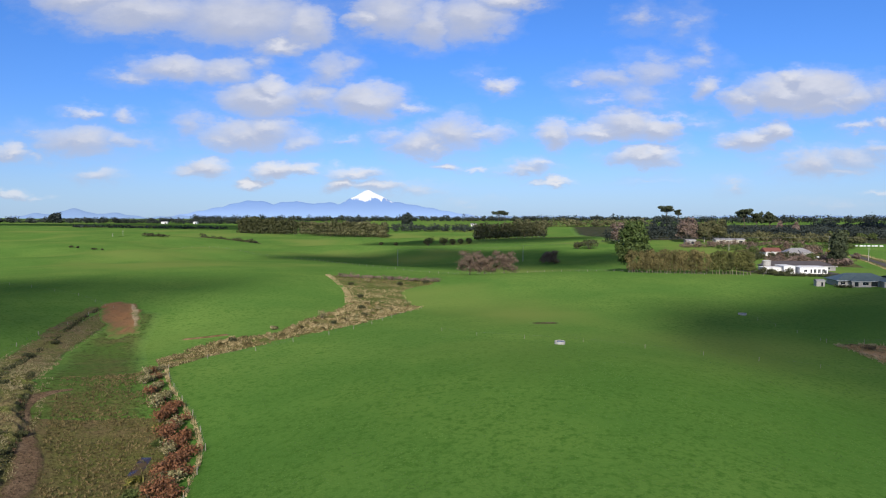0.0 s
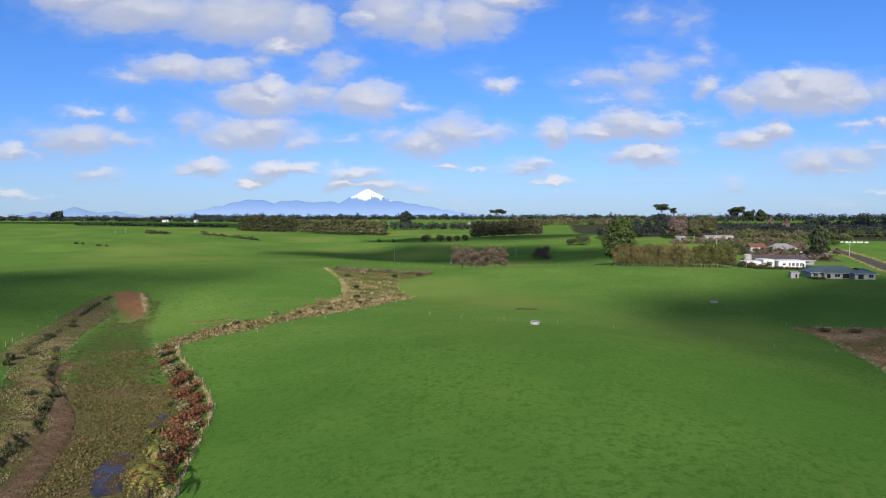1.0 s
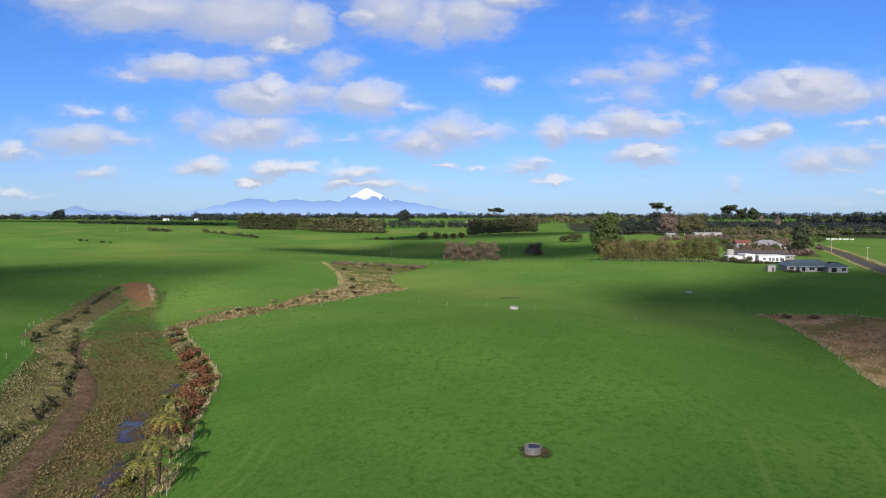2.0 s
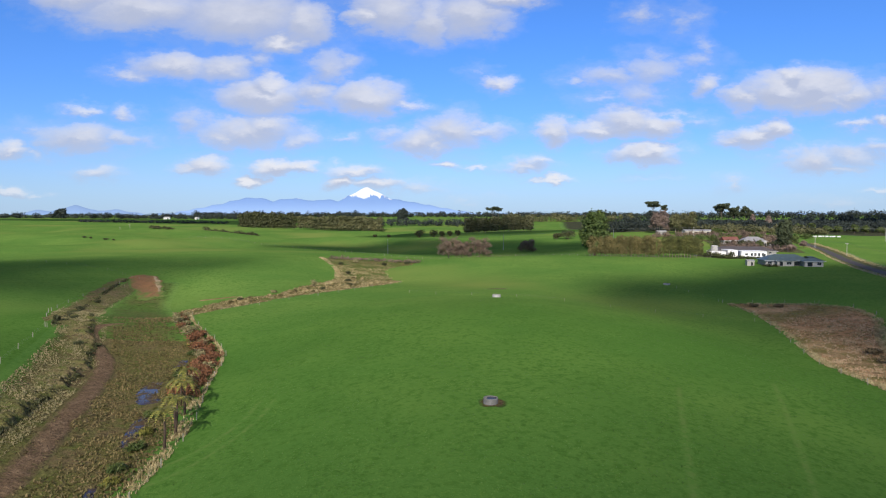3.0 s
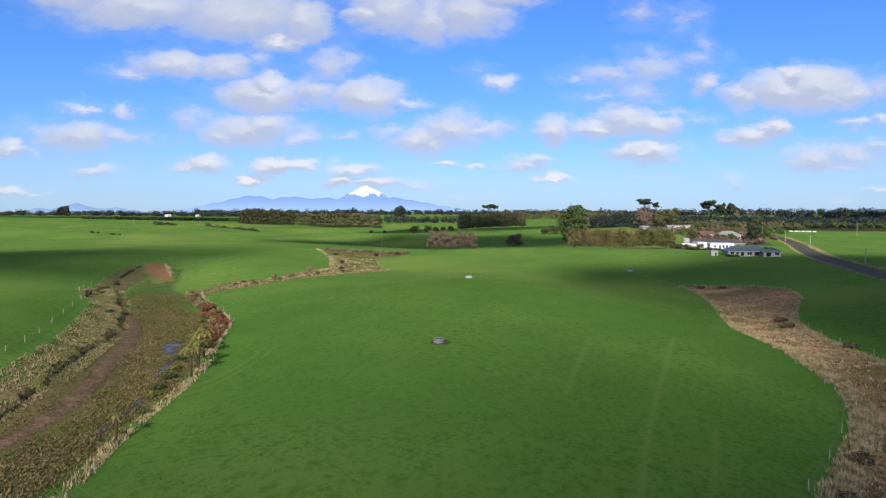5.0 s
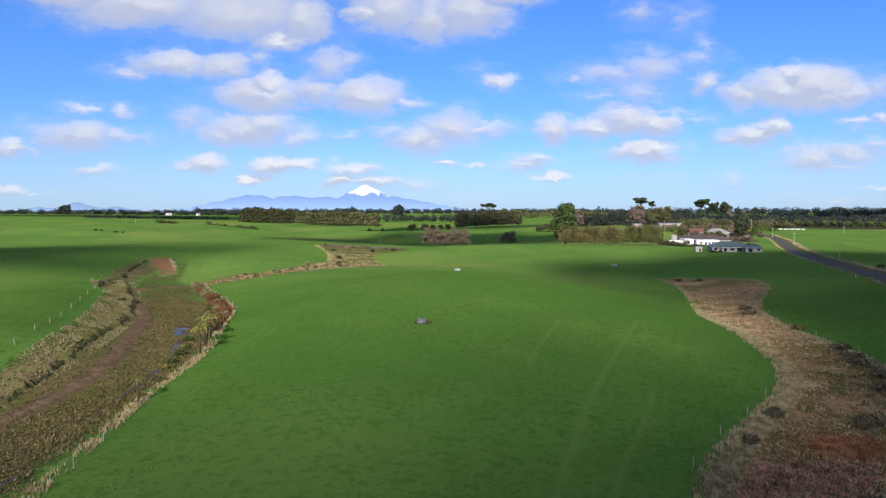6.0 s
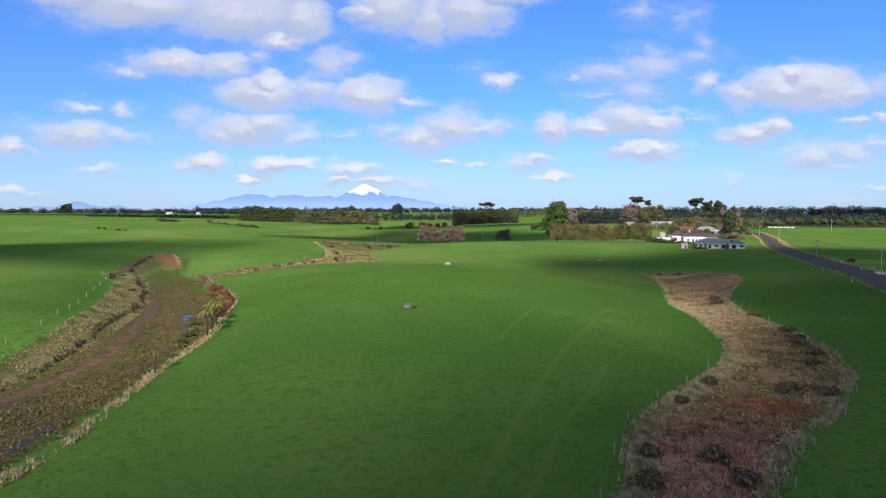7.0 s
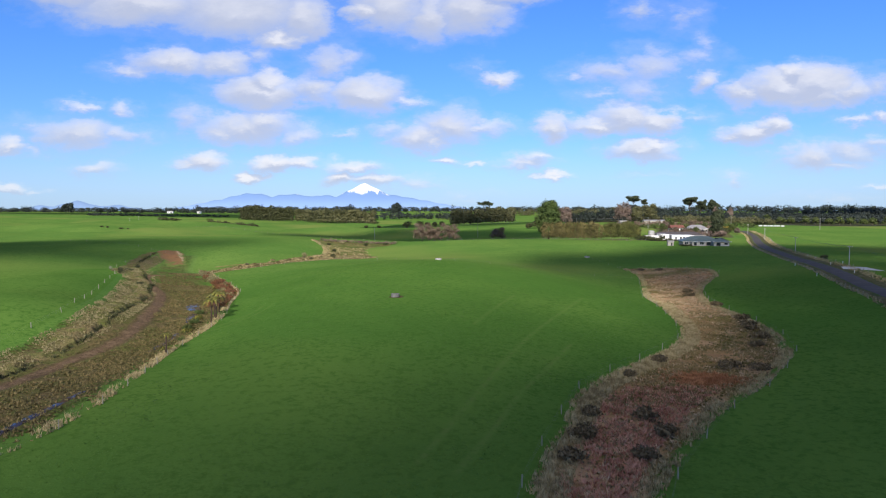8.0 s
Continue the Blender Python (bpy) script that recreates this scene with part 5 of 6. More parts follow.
# ---- shelterbelts and trees ----
def shelterbelt(a, b, height, depth, clear, count, n, size, leaf, bark, label, seed, trunk_r=0.16):
    """A clipped row of trees: a trunk for each, one long wall of foliage."""
    rng = np.random.default_rng(seed)
    a, b = Vector((*a, 0)), Vector((*b, 0))
    foot = on_ground(a.x, a.y)
    ob = thing("shelterbelt", foot, label, "hedge")
    lobes = []
    for i in range(count):
        p = a.lerp(b, (i + 0.5) / count)
        q = on_ground(p.x + rng.normal(0, 0.3), p.y + rng.normal(0, 0.4)) - foot
        h = height * rng.uniform(0.86, 1.10)
        stem = shaped("trunk", *tube([q + Vector((0, 0, -0.4)), q + Vector((rng.normal(0, 0.2), 0, h * 0.4)), q + Vector((rng.normal(0, 0.4), 0, h * 0.85))], [trunk_r, trunk_r * 0.8, trunk_r * 0.3], 5), bark, ob)
        step = (b - a).length / count
        for k in range(4):
            z = clear + (h - clear) * (k + 0.5) / 4
            lobes.append((q.x + rng.normal(0, 0.3), q.y + rng.normal(0, 0.5), q.z + z, step * rng.uniform(0.9, 1.3), depth * rng.uniform(0.38, 0.5), (h - clear) * 0.2))
    crown("foliage", rng, lobes, n, size, leaf, ob, 0.3)
    return ob


shelterbelt((98, 343), (139, 335.8), 11.6, 6.0, 1.8, 27, 36000, 0.25, HEDGE_LEAF, STEM_BARK, "tall clipped shelterbelt with tan-olive leaves and bare trunks", 21)
shelterbelt((140.5, 335.6), (161, 332), 12.2, 6.5, 2.6, 12, 16000, 0.26, GREEN_HEDGE, STEM_BARK, "darker green end of the shelterbelt, open below", 25)
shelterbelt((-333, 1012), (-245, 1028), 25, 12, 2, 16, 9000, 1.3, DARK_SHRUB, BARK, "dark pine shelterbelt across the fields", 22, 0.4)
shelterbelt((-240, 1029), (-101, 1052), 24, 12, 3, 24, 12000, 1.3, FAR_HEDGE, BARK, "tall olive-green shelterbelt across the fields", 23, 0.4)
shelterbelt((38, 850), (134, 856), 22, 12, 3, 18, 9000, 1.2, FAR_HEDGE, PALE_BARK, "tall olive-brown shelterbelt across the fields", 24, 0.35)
lob = np.random.default_rng(31)
tree("macrocarpa_tree", 104, 353, round_lobes(lob, 29, 12.0, 2.0, 22, 0.55), 11000, 0.6, MACROCARPA, BARK, 0.8, (0, 0, 24), "large rounded dark green macrocarpa tree beside the shelterbelt", "tree", 31)
tree("cypress_tree", 248, 400, round_lobes(lob, 23, 7.2, 1.0, 14, 0.45), 8000, 0.5, PINE_LEAF, BARK, 0.5, (0, 0, 17), "dense dark conical cypress tree beside the houses", "tree", 32)
for i, (x, y, r, h) in enumerate(((11.5, 346, 8.6, 13.5), (20, 350, 6.5, 11.0), (31, 352, 8.0, 13.0))):
    tree("bare_willow", x, y, round_lobes(lob, h, r, 0.8, 10, 0.2), 4200, 0.22, BARE_TWIG, BARK, 0.25, (0, 0, h * 0.7), "leafless brown willow with dense twigs", "tree", 50 + i, "willows", 0.5, 3.0)
tree("bare_willow", 77, 478, round_lobes(lob, 10, 8, 0.5, 9, 0.2), 3200, 0.28, BARE_TWIG, BARK, 0.25, (0, 0, 7), "leafless reddish-brown willow with dense twigs", "tree", 54, "willows", 0.5, 3.0)
for i, (x, y, r, h) in enumerate(((165, 606, 10, 22), (228, 600, 13, 24), (243, 596, 9, 20), (262, 610, 11, 22))):
    tree("bare_tree", x, y, round_lobes(lob, h, r, 3, 11, 0.3), 2400, 0.55, PINK_TWIG if i < 2 else FAR_HEDGE, PALE_BARK, 0.45, (0, 0, h * 0.75), "leafless tree with a haze of pinkish-brown twigs" if i < 2 else "tall olive-leaved tree with pale limbs", "tree", 60 + i, "", 0.5, 2.0)
for i, (x, y, r, h) in enumerate(((-22, 722, 9, 11), (-4, 708, 7, 10), (6, 706, 5, 8), (15, 712, 5, 7), (25, 715, 4, 7), (130, 575, 9, 10), (120, 582, 6, 7), (-60, 735, 3, 4), (-78, 742, 3, 4))):
    shrub("round_bush", x, y, r, h, 700, 0.55, DARK_SHRUB, "dark rounded evergreen bush in a field", 70 + i, "field bushes")


def umbrella_pine(x, y, height, crown_r, clear, seed, n=1600):
    rng = np.random.default_rng(seed)
    lobes = []
    for i in range(20):
        a, d = i * 0.9 + rng.uniform(0, 0.5), crown_r * rng.uniform(0.15, 0.9)
        lobes.append((d * math.cos(a), d * math.sin(a), height - (height - clear) * rng.uniform(0.12, 0.55), crown_r * rng.uniform(0.28, 0.42), crown_r * rng.uniform(0.28, 0.42), (height - clear) * rng.uniform(0.10, 0.15)))
    return tree("pine_tree", x, y, lobes, int(3 * n), 0.7, PINE_LEAF, BARK, 0.55, (0, 0, height * 0.86), "tall dark pine with a flat spreading crown on a bare trunk", "tree", seed, "pines", 0.4)


umbrella_pine(430, 1238, 43, 17, 18, 80)
umbrella_pine(456, 1245, 35, 9, 17, 81, 900)
umbrella_pine(400, 852, 37, 11.5, 17, 82)
umbrella_pine(421, 858, 33, 8.5, 10, 83)
umbrella_pine(441, 862, 34, 9, 10, 84)
umbrella_pine(140, 1700, 34, 18, 14, 85)
umbrella_pine(158, 1710, 31, 12, 14, 86, 900)
belt("far_wood", [(-1500, 1480), (-900, 1500), (-470, 1520)], 40, 9, 15, 22000, 1.5, HAZED_LEAF, "dark line of distant trees and hedges", "trees", 90, 12)
belt("far_wood", [(-760, 1900), (-200, 1980), (700, 1950)], 60, 12, 20, 22000, 1.9, HAZED_LEAF, "dark line of distant trees and hedges", "trees", 91, 15)
belt("far_wood", [(-150, 1190), (60, 1180)], 40, 11, 17, 3500, 1.5, HAZED_LEAF, "dark wood behind the shelterbelts", "trees", 92, 10)
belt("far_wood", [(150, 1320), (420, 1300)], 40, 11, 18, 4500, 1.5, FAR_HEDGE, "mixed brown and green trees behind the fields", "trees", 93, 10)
belt("far_wood", [(285, 905), (345, 880), (360, 860)], 40, 16, 24, 3000, 1.2, HAZED_LEAF, "dark wood beside the farm sheds", "trees", 94, 9)
belt("far_wood", [(355, 870), (470, 850), (620, 860), (900, 930)], 50, 9, 15, 20000, 1.1, HAZED_LEAF, "dark shelter trees behind the village", "trees", 95, 9)
belt("far_wood", [(500, 1500), (1000, 1450), (1900, 1500)], 60, 12, 20, 22000, 1.7, HAZED_LEAF, "dark line of distant trees and hedges", "trees", 96, 13)
for i, (x, y) in enumerate(along([(425, 700), (500, 692), (640, 700), (800, 728)], 15)):
    tree("field_tree", x, y + 3 * math.sin(i * 2.7), round_lobes(lob, 10 + 1.5 * math.sin(i * 1.9), 6.4 + math.sin(i * 3.1), 2.2, 8, 0.3), 620, 0.7, GREEN_LEAF, BARK, 0.35, (0, 0, 7), "bushy green tree in a row along the field edge", "tree", 400 + i, "field edge trees")
belt("far_wood", [(330, 760), (420, 740), (520, 760), (700, 800)], 60, 9, 14, 14000, 1.1, HAZED_LEAF, "dark shelter trees behind the village", "trees", 120, 9)
belt("far_wood", [(300, 700), (380, 695), (430, 705)], 40, 8, 13, 9000, 0.9, HAZED_LEAF, "dark shelter trees behind the village", "trees", 123, 8)
belt("far_wood", [(345, 800), (470, 795), (650, 830)], 50, 9, 14, 12000, 1.1, HAZED_LEAF, "dark shelter trees behind the village", "trees", 124, 9)
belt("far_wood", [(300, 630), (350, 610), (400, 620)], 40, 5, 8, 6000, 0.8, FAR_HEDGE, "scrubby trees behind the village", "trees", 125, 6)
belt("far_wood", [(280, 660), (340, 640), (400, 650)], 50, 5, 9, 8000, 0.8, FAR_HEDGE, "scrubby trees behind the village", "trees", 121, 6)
belt("far_wood", [(560, 1000), (900, 1050), (1500, 1150)], 80, 11, 17, 16000, 1.4, HAZED_LEAF, "dark shelter trees across the plain", "trees", 122, 11)
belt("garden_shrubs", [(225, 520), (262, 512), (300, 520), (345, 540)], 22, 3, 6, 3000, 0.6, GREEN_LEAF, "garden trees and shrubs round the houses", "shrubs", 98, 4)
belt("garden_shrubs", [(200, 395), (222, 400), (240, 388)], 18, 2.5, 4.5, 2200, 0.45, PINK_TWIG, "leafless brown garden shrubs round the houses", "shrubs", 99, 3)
belt("far_wood", [(350, 840), (520, 850), (760, 900)], 150, 8, 13, 26000, 1.2, HAZED_LEAF, "dark shelter trees behind the village", "trees", 126, 10)
belt("far_wood", [(300, 690), (400, 700)], 90, 6, 11, 12000, 0.9, HAZED_LEAF, "dark scrubby trees behind the village", "trees", 127, 7)
belt("low_scrub", [(-312, 800), (-285, 806), (-250, 796), (-235, 775)], 26, 1.5, 5.5, 2200, 0.8, DARK_SHRUB, "low dark scrub along a far bank", "scrub", 128, 5)
belt("low_scrub", [(-345, 720), (-320, 715)], 8, 1.5, 3.5, 700, 0.7, DARK_SHRUB, "low dark scrub along a far bank", "scrub", 129, 4)
for i, (x, y, r) in enumerate(((-338, 562, 2.6), (-331, 561, 1.8), (-316, 559, 3.0), (-309, 560, 1.6))):
    shrub("field_scrub", x, y, r, 1.7, 160, 0.4, DARK_SHRUB, "low dark scrub in the pasture", 300 + i, "field scrub")
belt("hollow_scrub", [(-56, 316), (-40, 318), (-22, 316), (-6, 312)], 5, 1.2, 2.4, 2200, 0.3, BARE_TWIG, "brown leafless scrub along the hollow", "scrub", 131, 2.5)
belt("garden_hedge", [(172, 327), (186, 325), (203, 322)], 2.0, 1.2, 2.0, 2600, 0.25, DARK_SHRUB, "dark clipped garden hedge in front of the white house", "hedge", 132, 2)
belt("garden_shrubs", [(214, 412), (240, 424), (262, 426)], 16, 3, 6, 4200, 0.4, PINK_TWIG, "leafless brown garden shrubs round the houses", "shrubs", 133, 4)
belt("garden_shrubs", [(268, 470), (285, 490), (296, 515)], 14, 3, 6, 3000, 0.45, BARE_TWIG, "leafless brown garden shrubs round the houses", "shrubs", 134, 4)
belt("garden_shrubs", [(176, 282), (181, 281.5)], 2.0, 0.8, 1.6, 700, 0.2, DARK_SHRUB, "low dark shrubs beside the teal-roofed house", "shrubs", 135, 1.5)
belt("far_wood", [(165, 650), (230, 660), (310, 655)], 30, 9, 15, 9000, 0.8, HAZED_LEAF, "dark trees behind the village", "trees", 140, 7)
belt("garden_shrubs", [(205, 545), (250, 550), (305, 548)], 16, 3, 7, 5000, 0.5, BARE_TWIG, "leafless brown garden trees round the sheds", "shrubs", 141, 4)
belt("garden_shrubs", [(215, 440), (232, 446), (246, 440)], 10, 3, 6, 2600, 0.4, DARK_SHRUB, "dark garden shrubs round the houses", "shrubs", 142, 3)
belt("garden_shrubs", [(272, 440), (282, 462), (296, 480)], 10, 2, 5, 2600, 0.4, DARK_SHRUB, "dark garden shrubs round the houses", "shrubs", 143, 3)
belt("garden_shrubs", [(166, 338), (172, 333), (180, 331)], 3, 2.0, 4.2, 2400, 0.3, DARK_SHRUB, "dark garden shrubs before the white house", "shrubs", 144, 2.5)
for i, (x, y, r, h) in enumerate(((216, 384, 3.5, 7), (224, 392, 3, 6), (232, 402, 4, 8), (222, 420, 3.5, 7), (276, 425, 3, 6), (284, 452, 4, 8), (262, 486, 4, 9), (240, 496, 5, 9), (228, 470, 4, 8))):
    tree("bare_tree", x, y, round_lobes(lob, h, r, 1.2, 8, 0.3), 900, 0.26, (BARE_TWIG, PINK_TWIG, GREEN_LEAF)[i % 3], BARK, 0.2, (0, 0, h * 0.75), ("small leafless garden tree with brown twigs", "small leafless garden tree with pinkish twigs", "small green garden tree")[i % 3], "tree", 150 + i, "garden trees", 0.5, 2.5)
belt("far_wood", [(480, 930), (800, 960), (1300, 1020)], 60, 10, 16, 14000, 1.2, HAZED_LEAF, "dark shelter trees behind the village", "trees", 160, 10)
tree("broad_tree", 426, 1226, round_lobes(lob, 24, 13, 1, 10, 0.3), 1600, 1.0, HAZED_LEAF, BARK, 0.7, (0, 0, 18), "dark rounded tree under the tall pines", "tree", 161)
tree("garden_tree", 169, 352, round_lobes(lob, 11, 3.6, 0.8, 9, 0.3), 2200, 0.35, GREEN_HEDGE, BARK, 0.25, (0, 0, 8), "dark green garden tree beside the shelterbelt", "tree", 162)
belt("far_hedge", [(-700, 1180), (-430, 1230)], 10, 4, 7, 2200, 1.2, HAZED_LEAF, "low dark field hedge", "hedge", 100, 6)
tree("broad_tree", -925, 1492, round_lobes(lob, 24, 17, 2, 12, 0.3), 1800, 1.6, HAZED_LEAF, BARK, 0.8, (0, 0, 18), "large dark rounded tree on the skyline", "tree", 101)
tree("broad_tree", -88, 1430, round_lobes(lob, 30, 16, 2, 12, 0.4), 1800, 1.6, HAZED_LEAF, BARK, 0.8, (0, 0, 22), "large dark rounded tree on the skyline", "tree", 102)
tree("broad_tree", -180, 1250, round_lobes(lob, 26, 24, 2, 12, 0.3), 2200, 1.6, HAZED_LEAF, BARK, 0.8, (0, 0, 18), "large dark rounded tree behind the shelterbelt", "tree", 103)
for i, (x, y) in enumerate(((400, 760), (424, 768))):
    tree("poplar_tree", x, y, [(0, 0, 10, 4.5, 4.5, 8), (0.5, 0, 15, 3, 3, 5), (-0.6, 0.3, 7, 4.5, 4, 5)], 900, 0.8, PINK_TWIG, PALE_BARK, 0.35, (0, 0, 17), "slender leafless poplar of orange-brown twigs", "tree", 104 + i, "poplars", 0.5, 2.0)
shrub("garden_tree", 252, 522, 6, 11, 900, 0.5, GREEN_LEAF, "rounded green garden tree", 110, category="tree")
shrub("red_shrub", 247, 391, 5.5, 5.5, 900, 0.35, PINK_TWIG, "reddish-brown leafless shrub under the cypress", 111, long=2.0)
shrub("gorse_bush", 288, 470, 5, 5, 600, 0.4, GORSE, "yellow flowering bush beside the road", 112)
shrub("roadside_bush", 196, 168, 2.0, 2.2, 400, 0.25, DARK_SHRUB, "dark low bush on the road verge", 113)


# ---- houses and sheds ----
def window(parent, x, y, z, w, h, label=""):
    """A framed window in a wall that faces -y."""
    fr = part("window", [block(x - w / 2 - 0.08, x + w / 2 + 0.08, y - 0.06, y + 0.02, z - 0.08, z, 0.01), block(x - w / 2 - 0.08, x + w / 2 + 0.08, y - 0.06, y + 0.02, z + h, z + h + 0.08, 0.01),
                         block(x - w / 2 - 0.08, x - w / 2, y - 0.06, y + 0.02, z, z + h, 0.01), block(x + w / 2, x + w / 2 + 0.08, y - 0.06, y + 0.02, z, z + h, 0.01), block(x - 0.03, x + 0.03, y - 0.05, y + 0.02, z, z + h)], WHITE_PAINT, parent, label)
    part("pane", [block(x - w / 2, x + w / 2, y - 0.035, y - 0.02, z, z + h)], GLASS, fr)
    return fr


def hip_roof(x0, x1, y0, y1, z, rise, eave, gable=False):
    x0, x1, y0, y1 = x0 - eave, x1 + eave, y0 - eave, y1 + eave
    half, mid = (y1 - y0) / 2, (y0 + y1) / 2
    inset = 0 if gable else half
    c = [(x0, y0, z), (x1, y0, z), (x1, y1, z), (x0, y1, z), (x0 + inset, mid, z + rise), (x1 - inset, mid, z + rise)]
    low = [(x, y, zz - 0.18) for x, y, zz in c[:4]]
    f = [(0, 1, 5, 4), (1, 2, 5), (2, 3, 4, 5), (3, 0, 4), (6, 9, 8, 7), (0, 6, 7, 1), (1, 7, 8, 2), (2, 8, 9, 3), (3, 9, 6, 0)]
    return [Vector(v) for v in c + low], f


def house(name, x, y, turn, blocks, wall, roof, label, windows=(), doors=(), category="house", lift=0.0):
    """blocks: x0, x1, y0, y1, wall height, roof rise, eave, gable."""
    ob = thing(name, on_ground(x, y, lift), label, category, turn=radians(turn))
    for x0, x1, y0, y1, h, rise, eave, gable in blocks:
        part("wall", [block(x0, x1, y0, y1, -1.0, h)], wall, ob)
        if rise > 0.3:
            part("roof", [hip_roof(x0, x1, y0, y1, h + 0.16, rise, eave, gable)], roof, ob)
            part("gutter", [block(x0 - eave - 0.1, x1 + eave + 0.1, y0 - eave - 0.12, y0 - eave, h - 0.02, h + 0.12, 0.02)], WHITE_PAINT, ob)
        else:
            part("roof", [block(x0 - eave, x1 + eave, y0 - eave, y1 + eave, h + 0.01, h + 0.22, 0.04)], roof, ob)
    for wx, wy, wz, w, h in windows:
        window(ob, wx, wy, wz, w, h)
    for dx, dy, w, h in doors:
        part("door", [block(dx - w / 2, dx + w / 2, dy - 0.05, dy + 0.02, 0.05, h, 0.01)], GLASS, ob, "dark door")
    return ob


house("teal_house", 188, 290, -8, [(-9.5, 13, -5.5, 6.5, 2.5, 3.0, 0.9, False), (8, 17, -9.5, 3, 2.5, 2.2, 0.9, False), (-4.5, 3.5, -7.5, 0, 2.5, 1.9, 0.8, False)], CREAM_WALL, TEAL_ROOF,
      "single-storey cream house with a teal hipped roof", [(1.2, -7.5, 0.7, 2.4, 1.4), (-7.5, -5.5, 0.8, 2.0, 1.3), (15.0, -9.5, 0.7, 2.0, 1.4)], [(-2.6, -7.5, 1.6, 2.1), (5.8, -5.5, 2.6, 2.1), (10.6, -9.5, 2.4, 2.1)])
house("garden_hut", 170.5, 288, -8, [(-1.8, 1.8, -1.5, 1.5, 2.4, 0.7, 0.15, True)], CREAM_WALL, GREY_ROOF, "small pale garden hut beside the hedge", [], [(0.6, -1.5, 0.8, 1.9)], "hut")
house("white_house", 191, 346, -4, [(-17, -8, -2, 6, 2.9, 0.2, 0.3, False), (-8, -2, -5, 6, 4.0, 0.2, 0.2, False), (-1, 4.5, -8, 3, 3.5, 0.2, 0.25, False), (4.5, 15, -5, 6, 3.4, 0.2, 0.3, False)], WHITE_PAINT, WHITE_PAINT,
      "low white modern house of flat-roofed blocks", [(2.0, -8, 1.2, 1.6, 1.2), (-5.5, -5, 0.8, 1.0, 2.0), (12.8, -5, 0.4, 1.3, 2.0), (10.6, -5, 0.4, 1.3, 2.0), (8.4, -5, 0.4, 1.3, 2.0), (6.2, -5, 0.4, 1.3, 2.0), (-15, -2, 0.6, 1.8, 1.4), (-12, -2, 0.6, 1.8, 1.4)], [(14.0, -5, 0.9, 2.0)])
house("dark_roofed_house", 206, 366, -4, [(-22, 16, -6, 6, 2.4, 2.6, 0.6, False)], GREY_WALL, DARK_ROOF, "long house with a dark hipped roof", [(-15, -6, 0.8, 2, 1.2), (4, -6, 0.8, 2, 1.2), (12, -6, 0.8, 2, 1.2)], [(0, -6, 1, 2.0)])
house("grey_house", 254, 458, -6, [(-9, 9, -5, 5, 3.0, 3.4, 0.6, False), (0, 6, -8, 0, 2.9, 2.2, 0.5, True)], CREAM_WALL, GREY_ROOF, "single-storey house with a pale grey hipped roof", [(-5, -5, 0.9, 2.4, 1.3), (3, -8, 0.9, 3.2, 1.3), (7.6, -5, 0.9, 1.4, 1.2)], [(-1.2, -5, 1, 2.1)])
house("red_house", 240, 468, 4, [(-6, 6, -4, 4, 3.0, 2.8, 0.5, True)], WHITE_PAINT, RED_ROOF, "small white house with a red gabled roof", [(-3, -4, 0.9, 1.8, 1.3), (3, -4, 0.9, 1.8, 1.3)], [(0, -4, 1, 2.1)])
house("farm_shed", 222, 577, 0, [(-4.5, 4.5, -3, 3, 3.6, 1.0, 0.2, True)], GREY_WALL, GREY_ROOF, "small grey farm shed under bare trees", [(-2.5, -3, 1.4, 1.2, 1.0)], [(1.5, -3, 2.4, 2.6)], "shed")
house("farm_shed", 256, 575, 3, [(-13, 14, -4, 4, 3.8, 1.2, 0.3, True)], CREAM_WALL, GREY_ROOF, "long pale farm shed with open bays", [], [(-8, -4, 3, 2.8), (-2, -4, 3, 2.8), (4, -4, 3, 2.8), (10, -4, 3, 2.8)], "shed")
house("white_barn", 440, 1040, 0, [(-13, 13, -5, 5, 5, 2.5, 0.4, True)], WHITE_PAINT, WHITE_PAINT, "long white barn among far trees", [(-6, -5, 2, 2, 1.5)], [(4, -5, 4, 3.5)], "barn")
house("white_cottage", 412, 838, 6, [(-9, 9, -4, 4, 3.2, 2.6, 0.5, True)], WHITE_PAINT, GREY_ROOF, "white cottage under tall pines", [(-5, -4, 1, 2, 1.3), (4, -4, 1, 2, 1.3)], [(0, -4, 1, 2.1)])
for x, y, w, t in ((-660, 1478, 14, 5), (-590, 1485, 9, -8), (-390, 1320, 16, 4), (-470, 1480, 10, 0), (60, 1400, 12, 3)):
    house("far_barn", x, y, t, [(-w / 2, w / 2, -4, 4, 4, 2, 0.3, True)], WHITE_PAINT, GREY_ROOF, "pale barn far across the plain", [(-w / 4, -4, 1.2, 1.6, 1.2)], [(w / 5, -4, 3, 3)], "barn")
water_tank = thing("water_tank", on_ground(181, 357), "pale round water tank beside the white house", "tank")
part("tank_wall", [tube([(0, 0, -0.2), (0, 0, 6.0)], [2.2, 2.2], 20)], CONCRETE, water_tank, smooth=False)
part("lid", [tube([(0, 0, 6.0), (0, 0, 6.35)], [2.3, 1.2], 20)], PALE_CONCRETE, water_tank)


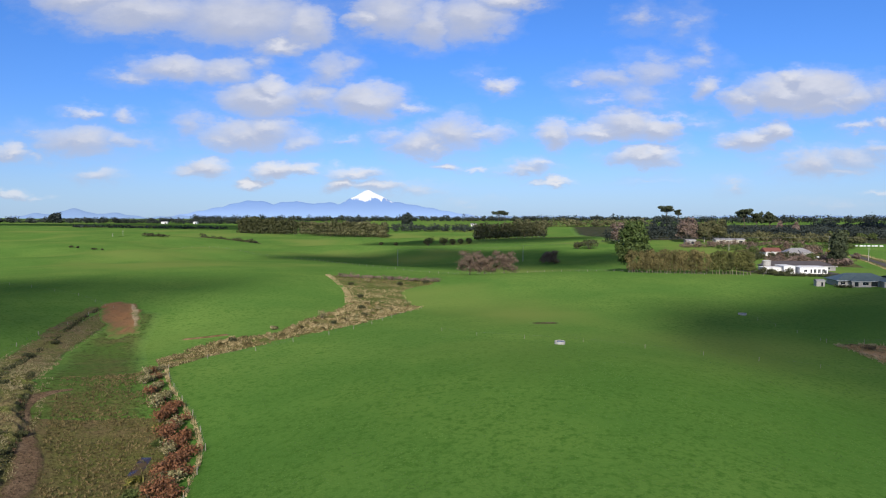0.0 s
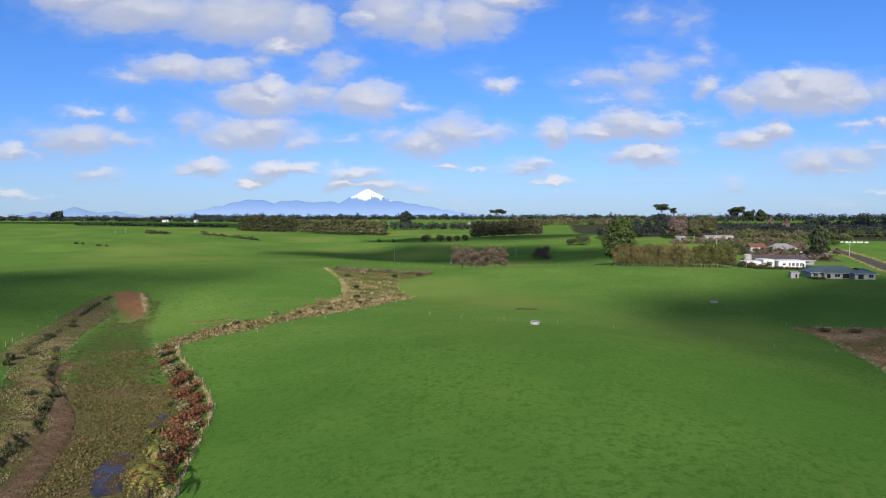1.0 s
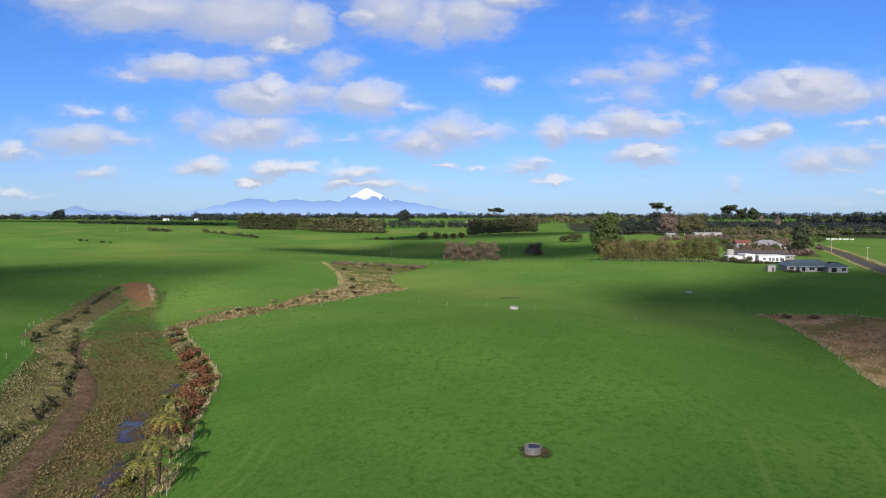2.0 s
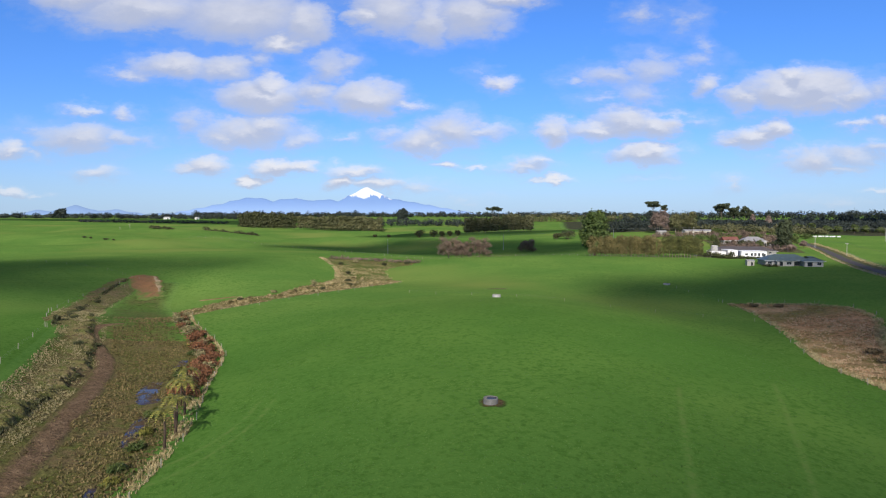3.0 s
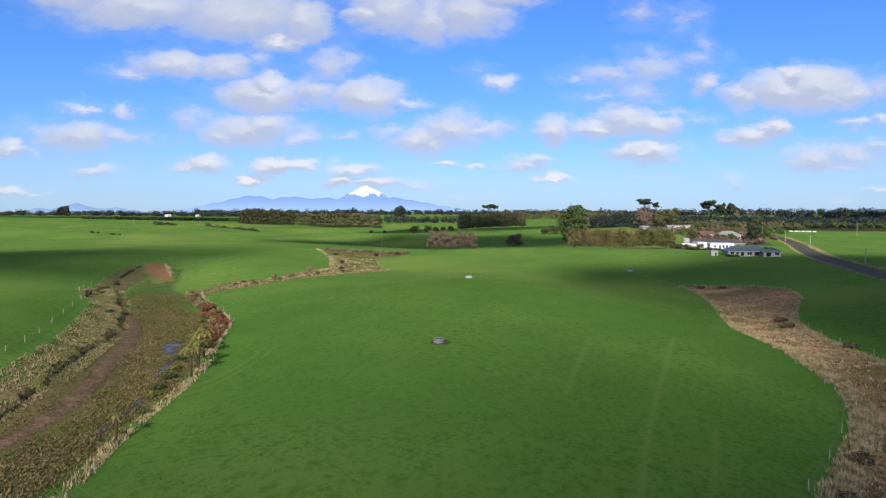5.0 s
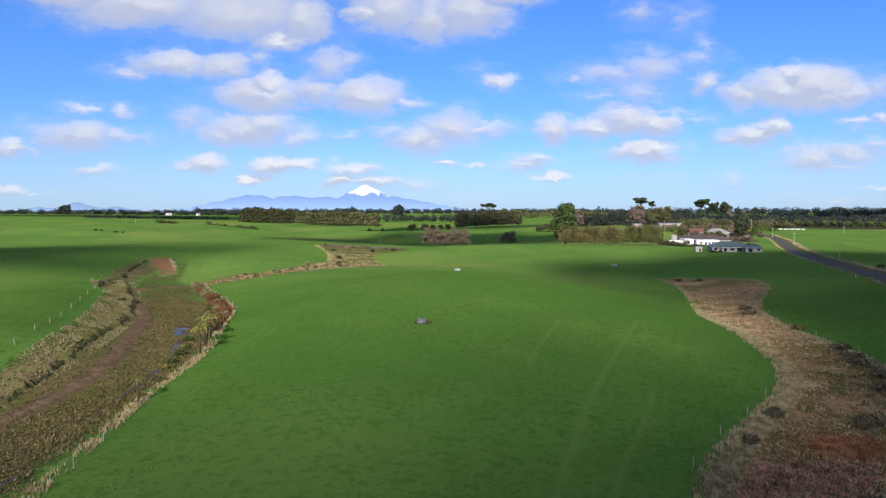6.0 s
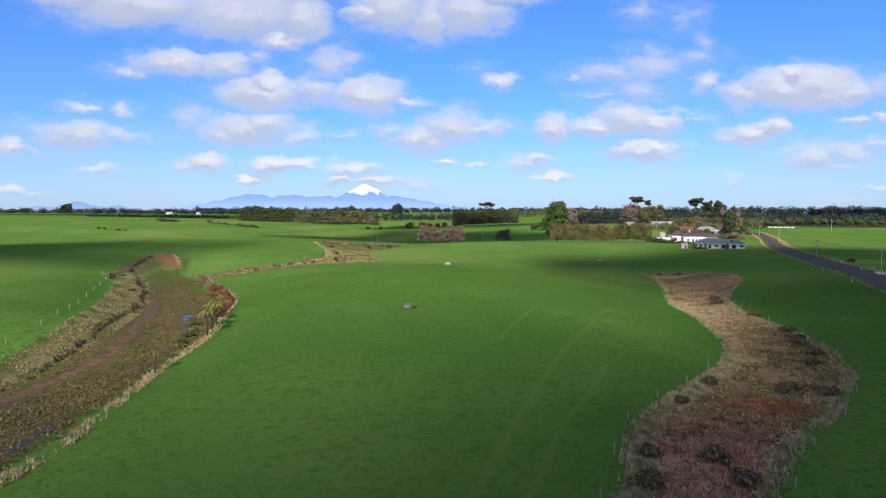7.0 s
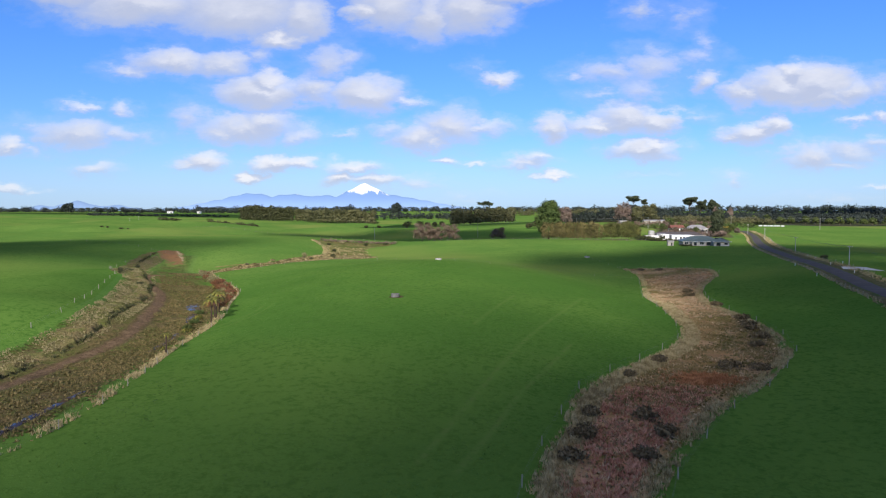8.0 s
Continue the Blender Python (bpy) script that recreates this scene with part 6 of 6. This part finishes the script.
def car(x, y, turn, paint, label):
    ob = thing("car", on_ground(x, y, 0.08), label, "car", "parked cars", turn=radians(turn))
    part("body", [block(-2.1, 2.1, -0.85, 0.85, 0.3, 0.9, 0.12), block(-1.2, 1.3, -0.75, 0.75, 0.85, 1.42, 0.2)], paint, ob)
    for sx in (-1.3, 1.3):
        for sy in (-0.8, 0.62):
            part("wheel", [tube([(sx, sy, 0.32), (sx, sy + 0.18, 0.32)], [0.32, 0.32], 12)], DARK_ROOF, ob)
    part("windscreen", [block(-1.0, 1.1, -0.78, 0.78, 1.0, 1.3, 0.05)], GLASS, ob)
    return ob


for x, y, t in ((258, 446, 10), (263, 447, 70), (268, 446, 5), (272, 449, 30)):
    car(x, y, t, WHITE_PAINT, "white car parked beside the houses")

for i in range(12):
    ob = thing("wrapped_bale", on_ground(362 + 2.7 * i, 560 + 0.7 * i + 0.9 * math.sin(i * 2.3)), "white plastic-wrapped silage bale in a row", "bale", "silage bales")
    part("wrap", [tube([(-0.75, 0, 0.7), (-0.6, 0, 0.7), (0.6, 0, 0.7), (0.75, 0, 0.7)], [0.5, 0.72, 0.72, 0.5], 14)], WHITE_PAINT, ob)


# ---- poles and lines ----
def power_pole(x, y, h, turn, label="weathered wooden power pole with a cross-arm"):
    ob = thing("power_pole", on_ground(x, y), label, "power pole", "power poles", turn=turn)
    part("pole", [tube([(0, 0, -0.5), (0, 0, h)], [0.17, 0.12], 8)], POLE_WOOD, ob)
    part("cross_arm", [block(-1.0, 1.0, -0.06, 0.06, h - 0.45, h - 0.3, 0.02)], POLE_WOOD, ob)
    for k in (-0.9, -0.3, 0.3, 0.9):
        part("insulator", [tube([(k, 0, h - 0.3), (k, 0, h - 0.12)], [0.05, 0.04], 6)], WHITE_PAINT, ob)
    return ob


ROAD_POLES = [(120, -62, 8.0), (152, 35, 8.0), (184, 132, 7.6), (213, 222, 7.8), (264, 355, 8.5), (287, 429, 8.5)]
CROSS_POLES = [(-40, 500, 13), (60, 502, 13), (156, 505, 13), (227, 508, 11.5), (310, 512, 11.5), (400, 516, 11.5), (500, 520, 11.5)]
for line, turn in ((ROAD_POLES, -0.35), (CROSS_POLES, math.pi / 2)):
    for x, y, h in line:
        power_pole(x, y, h, turn)
    wires = thing("power_line", on_ground(line[0][0], line[0][1]), "thin sagging power lines between wooden poles", "power line")
    foot = on_ground(line[0][0], line[0][1])
    for k in (-0.9, 0.9):
        pts = []
        for (xa, ya, ha), (xb, yb, hb) in zip(line[:-1], line[1:]):
            p, q = on_ground(xa, ya, ha - 0.1), on_ground(xb, yb, hb - 0.1)
            off = Vector((k * math.cos(turn), k * math.sin(turn), 0))
            pts += [p.lerp(q, t) + off - Vector((0, 0, 4 * 0.8 * t * (1 - t))) - foot for t in np.linspace(0, 1, 9)[:-1]]
        part("wire", [tube(pts, [0.025] * len(pts), 3)], WIRE, wires)
power_pole(-420, 815, 9, 0.3)
power_pole(-432, 812, 4, 0.3, "short pale wooden pole in the pasture")
for x, y in ((177.5, 133), (186, 139), (168, 104), (192, 168), (199, 186), (154, 102), (166.5, 138)):
    m = thing("marker_post", on_ground(x, y), "short white roadside marker post", "marker post", "marker posts")
    part("post", [block(-0.09, 0.09, -0.05, 0.05, -0.3, 1.15, 0.02)], WHITE_PAINT, m)
